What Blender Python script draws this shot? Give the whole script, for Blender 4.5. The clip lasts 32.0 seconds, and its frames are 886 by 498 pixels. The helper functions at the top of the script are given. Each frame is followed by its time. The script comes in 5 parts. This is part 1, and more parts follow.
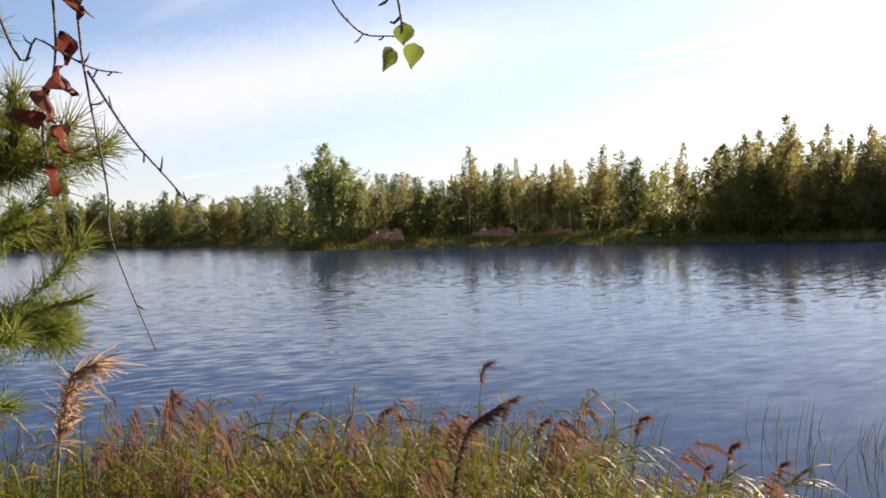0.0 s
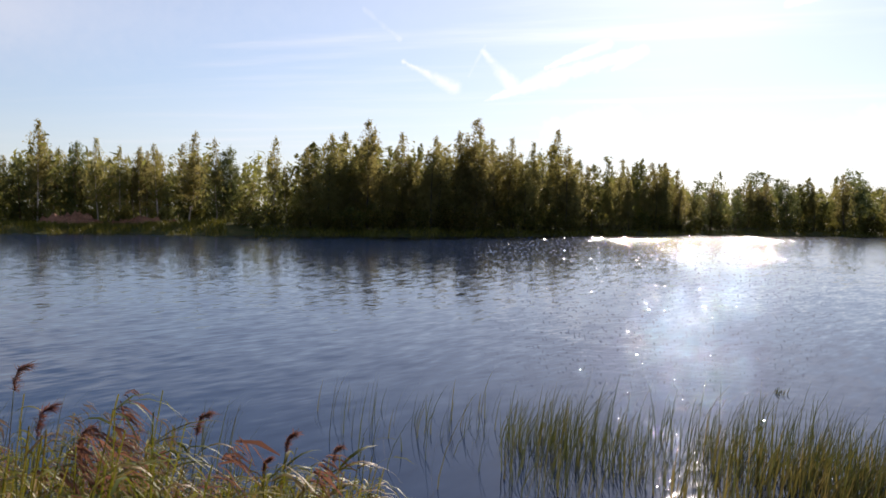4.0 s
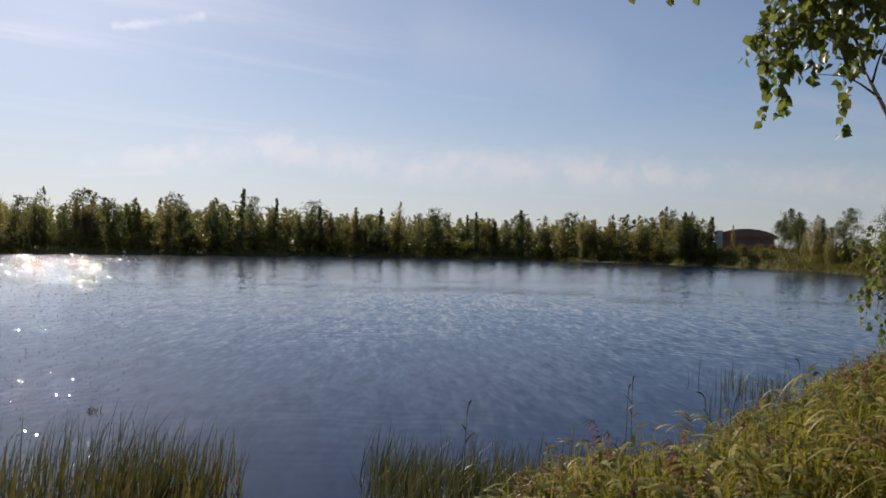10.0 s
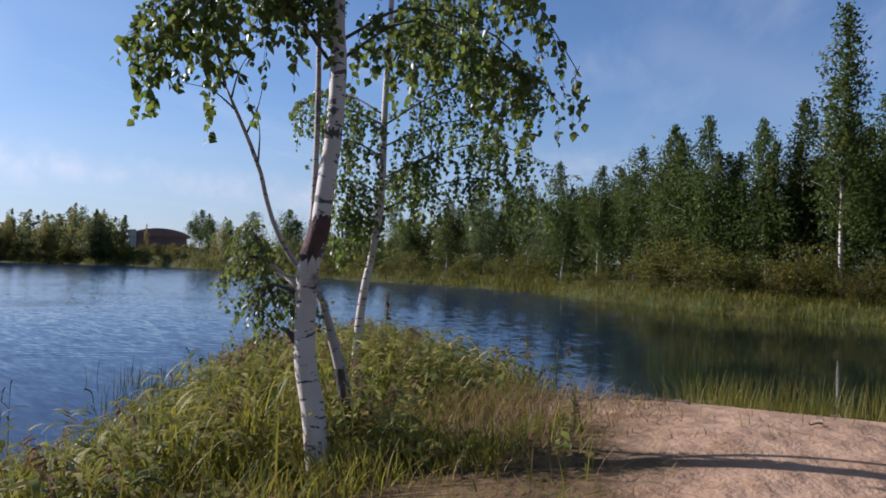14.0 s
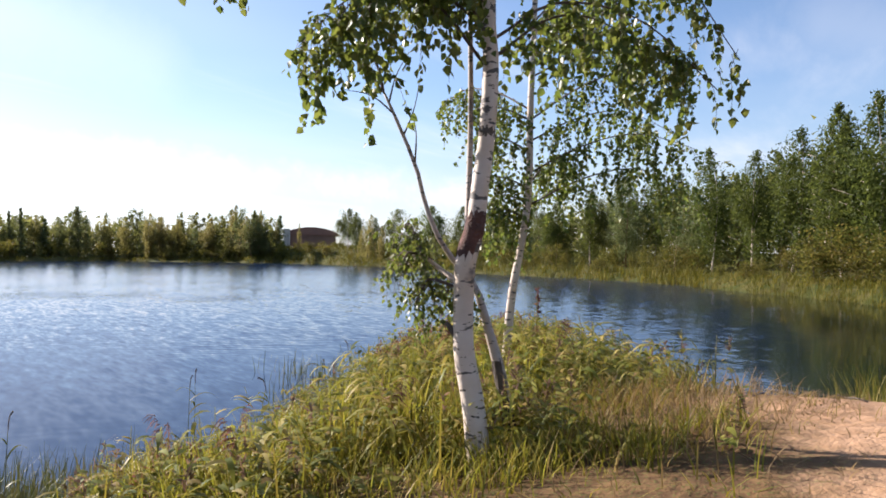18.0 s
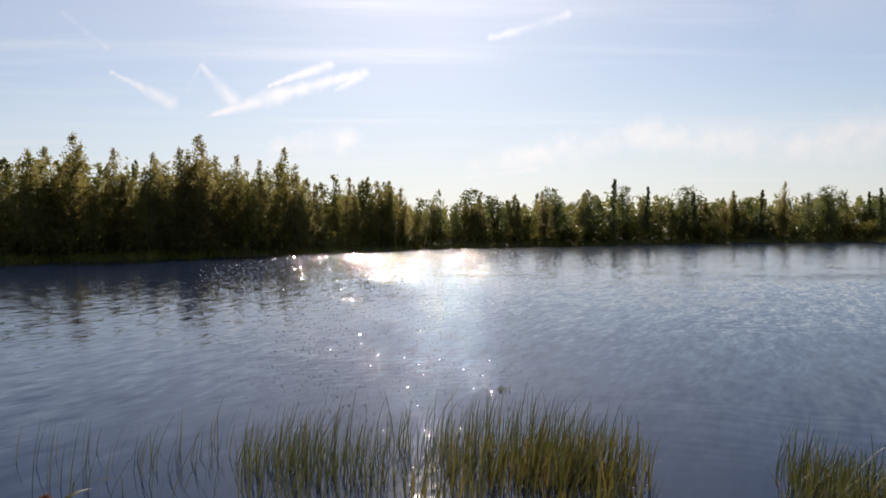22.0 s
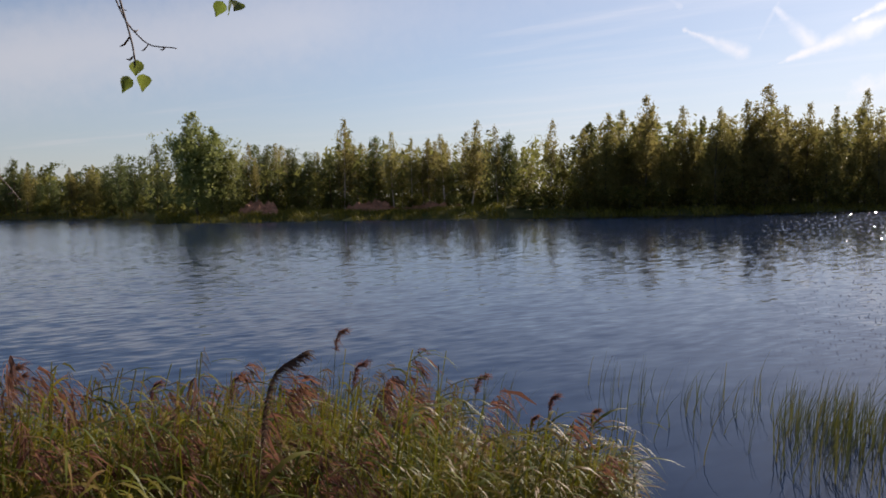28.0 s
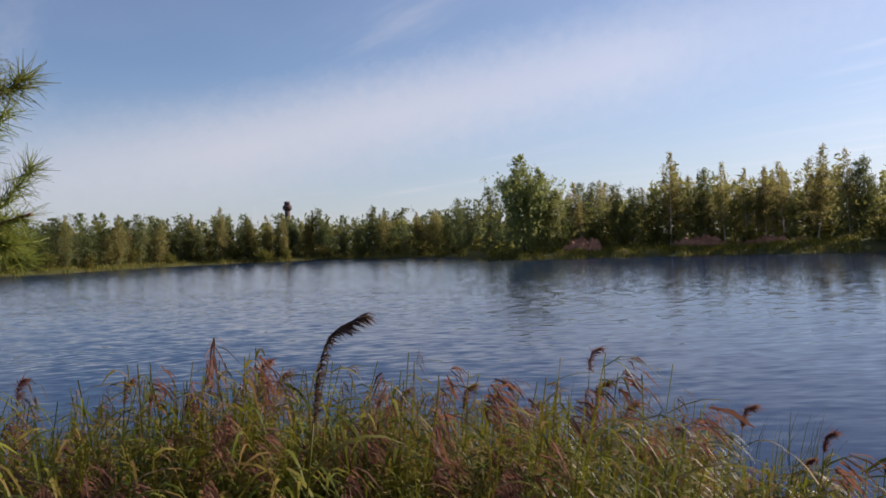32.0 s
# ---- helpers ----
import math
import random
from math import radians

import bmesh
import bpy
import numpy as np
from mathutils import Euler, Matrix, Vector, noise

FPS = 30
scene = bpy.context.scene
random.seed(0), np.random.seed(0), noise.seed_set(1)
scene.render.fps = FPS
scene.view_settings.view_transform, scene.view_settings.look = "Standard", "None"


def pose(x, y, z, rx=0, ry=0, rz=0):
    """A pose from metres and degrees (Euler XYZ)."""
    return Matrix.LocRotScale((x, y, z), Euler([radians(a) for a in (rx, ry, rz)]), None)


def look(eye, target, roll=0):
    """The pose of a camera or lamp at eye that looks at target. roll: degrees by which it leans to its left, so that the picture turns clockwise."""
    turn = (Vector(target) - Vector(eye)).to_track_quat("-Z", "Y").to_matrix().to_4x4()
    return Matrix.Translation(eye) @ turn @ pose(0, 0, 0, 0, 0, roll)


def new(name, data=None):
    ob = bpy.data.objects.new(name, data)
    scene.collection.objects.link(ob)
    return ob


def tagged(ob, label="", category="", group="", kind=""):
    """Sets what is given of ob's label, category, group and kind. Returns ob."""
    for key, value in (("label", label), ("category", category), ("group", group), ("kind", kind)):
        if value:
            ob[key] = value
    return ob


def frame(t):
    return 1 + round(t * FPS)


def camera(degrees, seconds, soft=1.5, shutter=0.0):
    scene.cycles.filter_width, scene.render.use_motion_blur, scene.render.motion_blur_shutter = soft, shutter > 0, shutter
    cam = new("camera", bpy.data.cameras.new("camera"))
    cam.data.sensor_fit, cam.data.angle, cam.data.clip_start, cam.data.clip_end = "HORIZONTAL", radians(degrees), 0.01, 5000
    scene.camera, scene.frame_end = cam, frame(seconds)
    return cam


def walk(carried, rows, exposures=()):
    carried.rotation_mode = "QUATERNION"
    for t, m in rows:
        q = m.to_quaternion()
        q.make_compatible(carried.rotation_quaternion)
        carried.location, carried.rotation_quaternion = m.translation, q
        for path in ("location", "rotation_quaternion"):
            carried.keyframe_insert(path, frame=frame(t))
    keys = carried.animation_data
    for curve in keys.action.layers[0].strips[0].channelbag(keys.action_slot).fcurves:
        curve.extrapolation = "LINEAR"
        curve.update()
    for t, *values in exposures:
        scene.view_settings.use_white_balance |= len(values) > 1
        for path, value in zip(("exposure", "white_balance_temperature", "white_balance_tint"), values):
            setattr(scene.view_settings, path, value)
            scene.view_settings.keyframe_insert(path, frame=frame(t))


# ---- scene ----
cam = camera(60.48, 32.0, soft=1.75)
PATH = [
    (0, pose(-0.323, -0.012, 1.951, 88.40, 1.63, 43.95)),
    (0.5, pose(-0.344, 0.014, 1.952, 88.30, 0.61, 38.40)),
    (1, pose(-0.344, 0.028, 1.943, 87.58, 0.49, 36.28)),
    (1.5, pose(-0.296, 0.023, 1.947, 87.54, 0.49, 32.66)),
    (2, pose(-0.290, 0.030, 1.945, 87.45, 0.28, 28.87)),
    (2.5, pose(-0.285, 0.060, 1.945, 87.45, -0.00, 25.41)),
    (3, pose(-0.285, 0.100, 1.940, 87.56, -0.31, 21.82)),
    (3.5, pose(-0.290, 0.150, 1.930, 87.21, -0.63, 17.74)),
    (5.5, pose(-0.375, 0.467, 1.868, 89.12, -0.17, 4.34)),
    (6, pose(-0.379, 0.551, 1.843, 89.18, -0.21, 1.21)),
    (6.5, pose(-0.377, 0.620, 1.822, 89.02, -0.21, -1.69)),
    (7, pose(-0.357, 0.604, 1.826, 89.52, -0.01, -3.74)),
    (7.5, pose(-0.330, 0.474, 1.883, 90.19, -0.91, -6.75)),
    (8, pose(-0.297, 0.392, 1.913, 89.88, -0.81, -12.71)),
    (8.5, pose(-0.164, 0.396, 1.916, 89.54, -0.98, -19.42)),
    (9, pose(-0.041, 0.395, 1.934, 89.72, -0.63, -24.23)),
    (9.5, pose(-0.037, 0.391, 1.924, 89.50, -1.22, -29.55)),
    (10, pose(-0.114, 0.302, 1.871, 89.91, -1.33, -33.66)),
    (10.5, pose(-0.165, 0.265, 1.847, 89.88, -1.45, -37.61)),
    (11, pose(-0.209, 0.227, 1.837, 89.62, -0.38, -42.65)),
    (11.5, pose(-0.221, 0.185, 1.844, 90.43, -0.56, -49.01)),
    (12, pose(-0.202, 0.159, 1.849, 90.82, -0.57, -54.32)),
    (12.5, pose(-0.186, 0.135, 1.851, 91.05, -0.59, -58.34)),
    (13, pose(-0.182, 0.104, 1.850, 90.74, -0.27, -63.50)),
    (13.5, pose(-0.174, 0.071, 1.849, 90.14, -0.41, -70.41)),
    (14, pose(-0.153, 0.041, 1.839, 90.93, -1.45, -75.80)),
    (14.5, pose(-0.096, 0.025, 1.856, 90.92, -0.93, -79.67)),
    (16.5, pose(-0.144, 0.033, 1.840, 90.97, -0.89, -80.99)),
    (17, pose(-0.174, 0.053, 1.846, 90.89, -0.84, -75.96)),
    (17.5, pose(-0.202, 0.071, 1.849, 90.60, -0.36, -70.73)),
    (18, pose(-0.241, 0.087, 1.839, 90.30, -0.46, -65.20)),
    (18.5, pose(-0.255, 0.127, 1.837, 89.75, -0.07, -58.00)),
    (19, pose(-0.278, 0.154, 1.833, 89.48, 0.30, -47.80)),
    (19.5, pose(-0.289, 0.170, 1.845, 89.45, 0.21, -37.78)),
    (20, pose(-0.286, 0.219, 1.892, 88.98, 0.28, -30.61)),
    (20.5, pose(-0.273, 0.287, 1.861, 88.67, 0.93, -23.53)),
    (21, pose(-0.259, 0.351, 1.856, 88.70, 1.29, -16.61)),
    (21.5, pose(-0.249, 0.383, 1.856, 88.67, 0.87, -10.78)),
    (22, pose(-0.339, 0.333, 1.864, 88.98, 0.74, -6.23)),
    (22.5, pose(-0.358, 0.338, 1.867, 88.40, 1.10, -4.67)),
    (23, pose(-0.372, 0.353, 1.862, 87.61, 0.97, -3.71)),
    (23.5, pose(-0.367, 0.267, 1.893, 88.01, 0.58, -1.21)),
    (24, pose(-0.303, 0.174, 1.909, 87.83, -0.05, 4.67)),
    (24.5, pose(-0.263, 0.088, 1.930, 87.28, -0.11, 10.28)),
    (26.5, pose(-0.210, -0.166, 1.969, 88.34, 0.09, 23.50)),
    (27, pose(-0.142, -0.146, 1.980, 88.94, 0.56, 28.96)),
    (27.5, pose(-0.074, -0.121, 1.980, 87.72, 0.37, 34.31)),
    (28, pose(-0.067, -0.095, 1.948, 86.20, 1.16, 34.68)),
    (28.5, pose(-0.061, -0.037, 1.915, 88.87, 1.44, 38.88)),
    (29, pose(-0.029, 0.029, 1.903, 89.62, 1.92, 41.25)),
    (29.5, pose(0.081, 0.065, 1.884, 89.29, 0.37, 46.38)),
    (30, pose(0.085, 0.168, 1.867, 90.30, 1.02, 48.22)),
    (30.5, pose(0.036, 0.268, 1.832, 89.81, 2.52, 48.16)),
    (31, pose(0.081, 0.331, 1.810, 88.08, 1.69, 52.88)),
    (31.5, pose(0.063, 0.379, 1.789, 89.35, 1.47, 55.14)),
    (32, pose(0.035, 0.423, 1.762, 89.78, 2.14, 59.03)),
]
EXPOSURES = [(0.0, 1.27, 7000, 20), (2.0, 0.85, 6700, 18), (4.0, 0.7, 6700, 18), (6.0, 0.45, 7000, 16), (9.0, 0.12, 6700, 16), (11.0, 0.09, 6250, 18), (13.0, 0.3, 5500, 18), (14.5, 0.55, 5400, 16), (17.0, 1.3, 5900, 16), (19.0, 1.1, 6700, 18), (20.5, 0.42, 6800, 16), (23.0, 0.38, 7000, 16), (28.0, 0.42, 6700, 18), (30.0, 0.65, 6500, 20), (32.0, 0.6, 6400, 20)]
walk(cam, PATH, EXPOSURES)

# ---- world, sun ----
SUN_AZ, SUN_EL = 5.0, 27.0        # degrees, clockwise from +y
sun_dir = Vector((math.sin(radians(SUN_AZ)) * math.cos(radians(SUN_EL)), math.cos(radians(SUN_AZ)) * math.cos(radians(SUN_EL)), math.sin(radians(SUN_EL))))


def heading(az, el=0.0):
    return Vector((math.sin(radians(az)) * math.cos(radians(el)), math.cos(radians(az)) * math.cos(radians(el)), math.sin(radians(el))))


class Nodes:
    """A short way to write node trees."""

    def __init__(self, tree):
        self.tree, self.n, self.l = tree, tree.nodes, tree.links

    def put(self, kind, ins=None, **sets):
        node = self.n.new(kind)
        for key, value in sets.items():
            setattr(node, key, value)
        for key, value in (ins or {}).items():
            if hasattr(value, "is_output"):
                self.l.new(value, node.inputs[key])
            else:
                node.inputs[key].default_value = value
        return node

    def math(self, op, a, b=0.0, c=0.0, clamp=False):
        return self.put("ShaderNodeMath", {0: a, 1: b, 2: c}, operation=op, use_clamp=clamp).outputs[0]

    def vec(self, op, a, b=(0, 0, 0)):
        node = self.put("ShaderNodeVectorMath", {0: a, 1: b}, operation=op)
        return node.outputs["Value" if op in ("DOT_PRODUCT", "LENGTH", "DISTANCE") else "Vector"]

    def ramp(self, fac, lo, hi, a=0.0, b=1.0):
        return self.put("ShaderNodeMapRange", {0: fac, 1: lo, 2: hi, 3: a, 4: b}, interpolation_type="SMOOTHSTEP").outputs[0]

    def mix(self, fac, a, b, blend="MIX"):
        node = self.put("ShaderNodeMix", data_type="RGBA", blend_type=blend)
        for i, value in ((0, fac), (6, a), (7, b)):
            if hasattr(value, "is_output"):
                self.l.new(value, node.inputs[i])
            else:
                node.inputs[i].default_value = value if i == 0 else (*value[:3], 1)
        return node.outputs[2]

    def noise(self, vector, scale, detail=4.0, rough=0.55):
        return self.put("ShaderNodeTexNoise", {"Vector": vector, "Scale": scale, "Detail": detail, "Roughness": rough}).outputs[0]


world = bpy.data.worlds.new("world")
scene.world = world
world.use_nodes = True
N = Nodes(world.node_tree)
N.n.clear()
sky = N.put("ShaderNodeTexSky", sky_type="NISHITA", sun_disc=False, sun_elevation=radians(SUN_EL), sun_rotation=radians(SUN_AZ), altitude=50.0, air_density=1.0, dust_density=0.15, ozone_density=3.0)
way = N.vec("NORMALIZE", N.put("ShaderNodeTexCoord").outputs["Generated"])
near_sun = N.vec("DOT_PRODUCT", way, tuple(sun_dir))
# thin high cloud: drawn-out streaks, brighter towards the sun as ice haze is
part_xyz = N.put("ShaderNodeSeparateXYZ", {0: way})
up = N.math("MAXIMUM", part_xyz.outputs[2], 0.06)
flat = N.put("ShaderNodeCombineXYZ", {0: N.math("DIVIDE", part_xyz.outputs[0], up), 1: N.math("DIVIDE", part_xyz.outputs[1], up), 2: 0.0}).outputs[0]
turned = N.put("ShaderNodeMapping", {"Vector": flat, "Rotation": (0, 0, radians(-28)), "Scale": (0.16, 0.75, 1.0)}).outputs[0]
wisps = N.ramp(N.noise(turned, 1.1, 7.0, 0.62), 0.48, 0.85, 0.0, 0.6)
veil = N.ramp(N.noise(flat, 0.35, 3.0), 0.4, 0.8, 0.0, 0.12)
cloud = N.math("ADD", wisps, veil, clamp=True)
STREAKS = (   # heading and height of both ends in degrees, breadth at both ends, thickness
    (-17.1, 11.4, -13.3, 9.6, 0.003, 0.009, 0.95), (-11.4, 8.5, -6.6, 10.1, 0.002, 0.011, 1.0), (-6.6, 10.1, 0.5, 12.1, 0.011, 0.006, 0.95),
    (-6.5, 11.0, -2.1, 12.6, 0.003, 0.008, 0.9), (-11.2, 12.2, -9.0, 9.9, 0.004, 0.011, 0.85), (-1.6, 10.8, 0.5, 12.0, 0.004, 0.008, 0.8),
    (-12.2, 10.4, -11.0, 12.6, 0.002, 0.003, 0.35), (-20.0, 14.9, -17.4, 13.0, 0.007, 0.005, 0.5), (8.1, 4.3, 13.3, 4.9, 0.003, 0.005, 0.7),
    (10.0, 14.4, 15.7, 15.8, 0.005, 0.007, 0.5), (8.7, 5.2, 16.2, 6.4, 0.012, 0.022, 0.85), (16.2, 6.4, 22.0, 7.5, 0.022, 0.018, 0.85),
    (-6.0, 6.6, -1.0, 7.2, 0.012, 0.018, 0.85), (20.6, 7.0, 33.3, 5.6, 0.022, 0.022, 0.9), (33.2, 6.0, 47.5, 5.8, 0.028, 0.028, 0.95), (47.5, 5.8, 66.7, 4.4, 0.024, 0.024, 0.9))
SHEETS = (   # broad veils, with the thickness at both ends
    (33.0, 15.3, 43.6, 13.3, 0.05, 0.05, 0.2, 0.2), (92.0, 15.4, 101.0, 12.2, 0.05, 0.05, 0.22, 0.22), (-96.0, 4.0, -74.7, 7.4, 0.06, 0.062, 0.4, 0.72),
    (-74.7, 7.4, -62.0, 10.0, 0.062, 0.064, 0.72, 0.72), (-62.0, 10.0, -45.0, 12.8, 0.064, 0.068, 0.72, 0.62), (-45.0, 12.8, -8.0, 15.0, 0.068, 0.07, 0.62, 0.0))
rough_edge = N.math("SUBTRACT", N.noise(way, 55.0, 5.0, 0.65), 0.42)
broken = N.ramp(N.noise(way, 22.0, 3.0), 0.3, 0.62, 0.3, 1.0)
for a_az, a_el, b_az, b_el, wide, wide_end, thick, *thick_end in STREAKS + SHEETS:
    a, b = heading(a_az, a_el), heading(b_az, b_el)
    ab = b - a
    off = N.vec("SUBTRACT", way, tuple(a))
    along = N.math("MULTIPLY", N.vec("DOT_PRODUCT", off, tuple(ab)), 1.0 / ab.length_squared, clamp=True)
    spot = N.put("ShaderNodeVectorMath", {0: tuple(ab), "Scale": along}, operation="SCALE").outputs[0]
    gap = N.vec("LENGTH", N.vec("SUBTRACT", off, spot))
    sheet = wide > 0.04
    soft_gap = N.math("MULTIPLY_ADD", rough_edge, 0.5 * wide if sheet else min(wide + wide_end, 0.03), gap)
    breadth = N.math("MULTIPLY_ADD", along, 1.6 * (wide_end - wide), 1.6 * wide)
    band = N.math("MULTIPLY", N.ramp(N.math("DIVIDE", soft_gap, breadth), 0.0, 1.0, 1.0, 0.0), N.math("MULTIPLY_ADD", along, (thick_end[0] if thick_end else thick) - thick, thick))
    cloud = N.math("MAXIMUM", cloud, band if sheet else N.math("MULTIPLY", broken, band))
haze = N.math("POWER", N.math("MULTIPLY_ADD", near_sun, 0.5, 0.5), 7.0)
cloud = N.math("MAXIMUM", cloud, N.math("MULTIPLY_ADD", haze, 0.32, N.math("MULTIPLY", cloud, 0.75)), clamp=True)
shine = N.math("POWER", N.math("MAXIMUM", near_sun, 0.0), 45.0)
lit = N.math("MULTIPLY_ADD", shine, 9.0, N.math("MULTIPLY_ADD", haze, 5.6, 6.4))
white = N.put("ShaderNodeVectorMath", {0: (0.97, 0.98, 1.0), "Scale": lit}, operation="SCALE").outputs[0]
low = N.ramp(part_xyz.outputs[2], 0.0, 0.24, 0.6, 0.0)
mist = N.put("ShaderNodeVectorMath", {0: (0.83, 0.91, 1.0), "Scale": N.math("MULTIPLY_ADD", haze, 5.0, 4.9)}, operation="SCALE").outputs[0]
clear = N.mix(low, sky.outputs[0], mist)
tone = N.mix(N.math("MULTIPLY", cloud, 0.85), clear, white)
back = N.put("ShaderNodeBackground", {"Color": tone, "Strength": 0.072})
N.l.new(back.outputs[0], N.put("ShaderNodeOutputWorld").inputs[0])

sun_lamp = bpy.data.lights.new("sun", "SUN")
sun_lamp.energy, sun_lamp.angle, sun_lamp.color = 5.0, radians(0.53), (1.0, 0.93, 0.82)
new("sun", sun_lamp).matrix_basis = look((0, 0, 0), -sun_dir)


# ---- materials ----
def material(name):
    m = bpy.data.materials.new(name)
    m.use_nodes = True
    n = Nodes(m.node_tree)
    n.n.clear()
    return m, n


def finish(n, shader):
    n.l.new(shader, n.put("ShaderNodeOutputMaterial").inputs[0])


def leaf_material(name, dark, light, dry=None, gloss=0.45, through_share=0.55, clump=0.6):
    """Foliage: thin leaves that let light through, uneven from tree to tree and leaf to leaf."""
    m, n = material(name)
    place = n.put("ShaderNodeNewGeometry")
    own = n.put("ShaderNodeObjectInfo").outputs["Random"]
    c = n.mix(place.outputs["Random Per Island"], dark, light)
    c = n.mix(n.ramp(n.noise(place.outputs["Position"], clump, 3.0), 0.4, 0.65, 0.0, 0.35), c, tuple(0.75 * v for v in dark))
    if dry:
        c = n.mix(n.ramp(n.math("MULTIPLY_ADD", place.outputs["Random Per Island"], 0.6, n.math("MULTIPLY", n.noise(place.outputs["Position"], 1.3 * clump, 2.0), 0.8)), 0.62, 1.0, 0.0, 0.85), c, dry)
    c = n.put("ShaderNodeHueSaturation", {"Hue": n.math("MULTIPLY_ADD", own, 0.035, 0.480), "Saturation": 1.0, "Value": n.math("MULTIPLY_ADD", own, 0.40, 0.80), "Fac": 1.0, "Color": c}).outputs[0]
    face = n.put("ShaderNodeBsdfPrincipled", {"Base Color": c, "Roughness": gloss, "Specular IOR Level": 0.4 if gloss < 0.4 else 0.15})
    bright = n.mix(0.5, c, (light[0] * 1.15, light[1] * 1.1, light[2] * 0.8))
    glow = n.put("ShaderNodeBsdfTranslucent", {"Color": bright})
    finish(n, n.put("ShaderNodeMixShader", {0: through_share, 1: face.outputs[0], 2: glow.outputs[0]}).outputs[0])
    return m


def plain(name, a, b, scale, rough=0.8, bump=0.3, stretch=(1, 1, 1), c=None, fine=8.0, metal=0.0):
    """Two tones in coarse patches, a fine grain, and relief from both."""
    m, n = material(name)
    at = n.put("ShaderNodeTexCoord").outputs["Object"]
    at = n.put("ShaderNodeMapping", {"Vector": at, "Scale": stretch}).outputs[0]
    big, small = n.noise(at, scale, 5.0), n.noise(at, scale * fine, 4.0)
    tint = n.mix(n.ramp(big, 0.35, 0.65), a, b)
    if c:
        tint = n.mix(n.ramp(small, 0.52, 0.7), tint, c)
    tint = n.mix(n.math("MULTIPLY", small, 0.35), tint, tuple(0.6 * v for v in a))
    relief = n.put("ShaderNodeBump", {"Height": n.math("ADD", big, n.math("MULTIPLY", small, 0.5)), "Strength": bump, "Distance": 0.05})
    finish(n, n.put("ShaderNodeBsdfPrincipled", {"Base Color": tint, "Roughness": rough, "Metallic": metal, "Normal": relief.outputs[0]}).outputs[0])
    return m


def birch_bark(name, white_tone, scale):
    m, n = material(name)
    at = n.put("ShaderNodeTexCoord").outputs["Object"]
    rings = n.noise(n.put("ShaderNodeMapping", {"Vector": at, "Scale": (11, 11, 32)}).outputs[0], scale, 3.0)
    blotch = n.noise(n.put("ShaderNodeMapping", {"Vector": at, "Scale": (2, 2, 3)}).outputs[0], scale, 4.0)
    grain = n.noise(at, scale * 40, 3.0)
    tint = n.mix(n.ramp(blotch, 0.35, 0.7), white_tone, tuple(v * w for v, w in zip(white_tone, (0.86, 0.76, 0.64))))
    tint = n.mix(n.ramp(rings, 0.585, 0.615), tint, (0.05, 0.04, 0.035))
    tint = n.mix(n.ramp(blotch, 0.60, 0.66), tint, (0.07, 0.05, 0.045))
    tint = n.mix(n.math("MULTIPLY", grain, 0.25), tint, (0.3, 0.26, 0.22))
    relief = n.put("ShaderNodeBump", {"Height": n.math("SUBTRACT", grain, n.math("MULTIPLY", rings, 1.5)), "Strength": 0.35, "Distance": 0.006})
    finish(n, n.put("ShaderNodeBsdfPrincipled", {"Base Color": tint, "Roughness": 0.62, "Normal": relief.outputs[0]}).outputs[0])
    return m


BARK_WHITE = birch_bark("birch_bark", (0.60, 0.50, 0.42), 1.0)
BARK_GREY = birch_bark("grey_birch_bark", (0.36, 0.30, 0.26), 1.4)
BARK_BROWN = plain("red_brown_bark", (0.12, 0.048, 0.032), (0.07, 0.032, 0.024), 9.0, 0.85, 0.6)
BARK_DARK = plain("dark_bark", (0.06, 0.045, 0.035), (0.11, 0.085, 0.065), 6.0, 0.9, 0.6, (2, 2, 0.5))
BARK_PINE = plain("pine_bark", (0.22, 0.11, 0.06), (0.10, 0.06, 0.04), 3.0, 0.9, 0.7, (2, 2, 0.7))
TWIG = plain("birch_twig", (0.07, 0.045, 0.035), (0.13, 0.09, 0.07), 20.0, 0.7, 0.3)
LEAF_BIRCH = leaf_material("birch_leaf", (0.19, 0.175, 0.065), (0.25, 0.225, 0.085), (0.28, 0.22, 0.08), 0.5, 0.68)
LEAF_BIRCH_GREEN = leaf_material("green_birch_leaf", (0.048, 0.07, 0.017), (0.105, 0.125, 0.03))
LEAF_WILLOW = leaf_material("willow_leaf", (0.14, 0.165, 0.055), (0.26, 0.27, 0.10))
LEAF_WOOD = leaf_material("mixed_wood_leaf", (0.11, 0.12, 0.042), (0.19, 0.19, 0.06), None, 0.6, 0.6, 0.25)
LEAF_PINE = leaf_material("pine_needle", (0.09, 0.11, 0.045), (0.16, 0.18, 0.07), None, 0.5, 0.5)
LEAF_PINE_NEAR = leaf_material("long_pine_needle", (0.08, 0.12, 0.025), (0.26, 0.27, 0.06), None, 0.4, 0.35, 8.0)
LEAF_SHRUB = leaf_material("shrub_leaf", (0.055, 0.07, 0.016), (0.15, 0.14, 0.032), (0.20, 0.14, 0.035))
LEAF_NEAR = leaf_material("near_birch_leaf", (0.06, 0.10, 0.022), (0.165, 0.215, 0.042), (0.22, 0.215, 0.048), 0.36, 0.5, 3.0)
LEAF_RUST = leaf_material("withered_leaf", (0.10, 0.028, 0.022), (0.19, 0.06, 0.04), None, 0.6, 0.35, 20.0)
REED_SPIT = leaf_material("spit_reed_leaf", (0.07, 0.085, 0.016), (0.34, 0.31, 0.06), (0.34, 0.23, 0.09), 0.5, 0.35, 2.0)
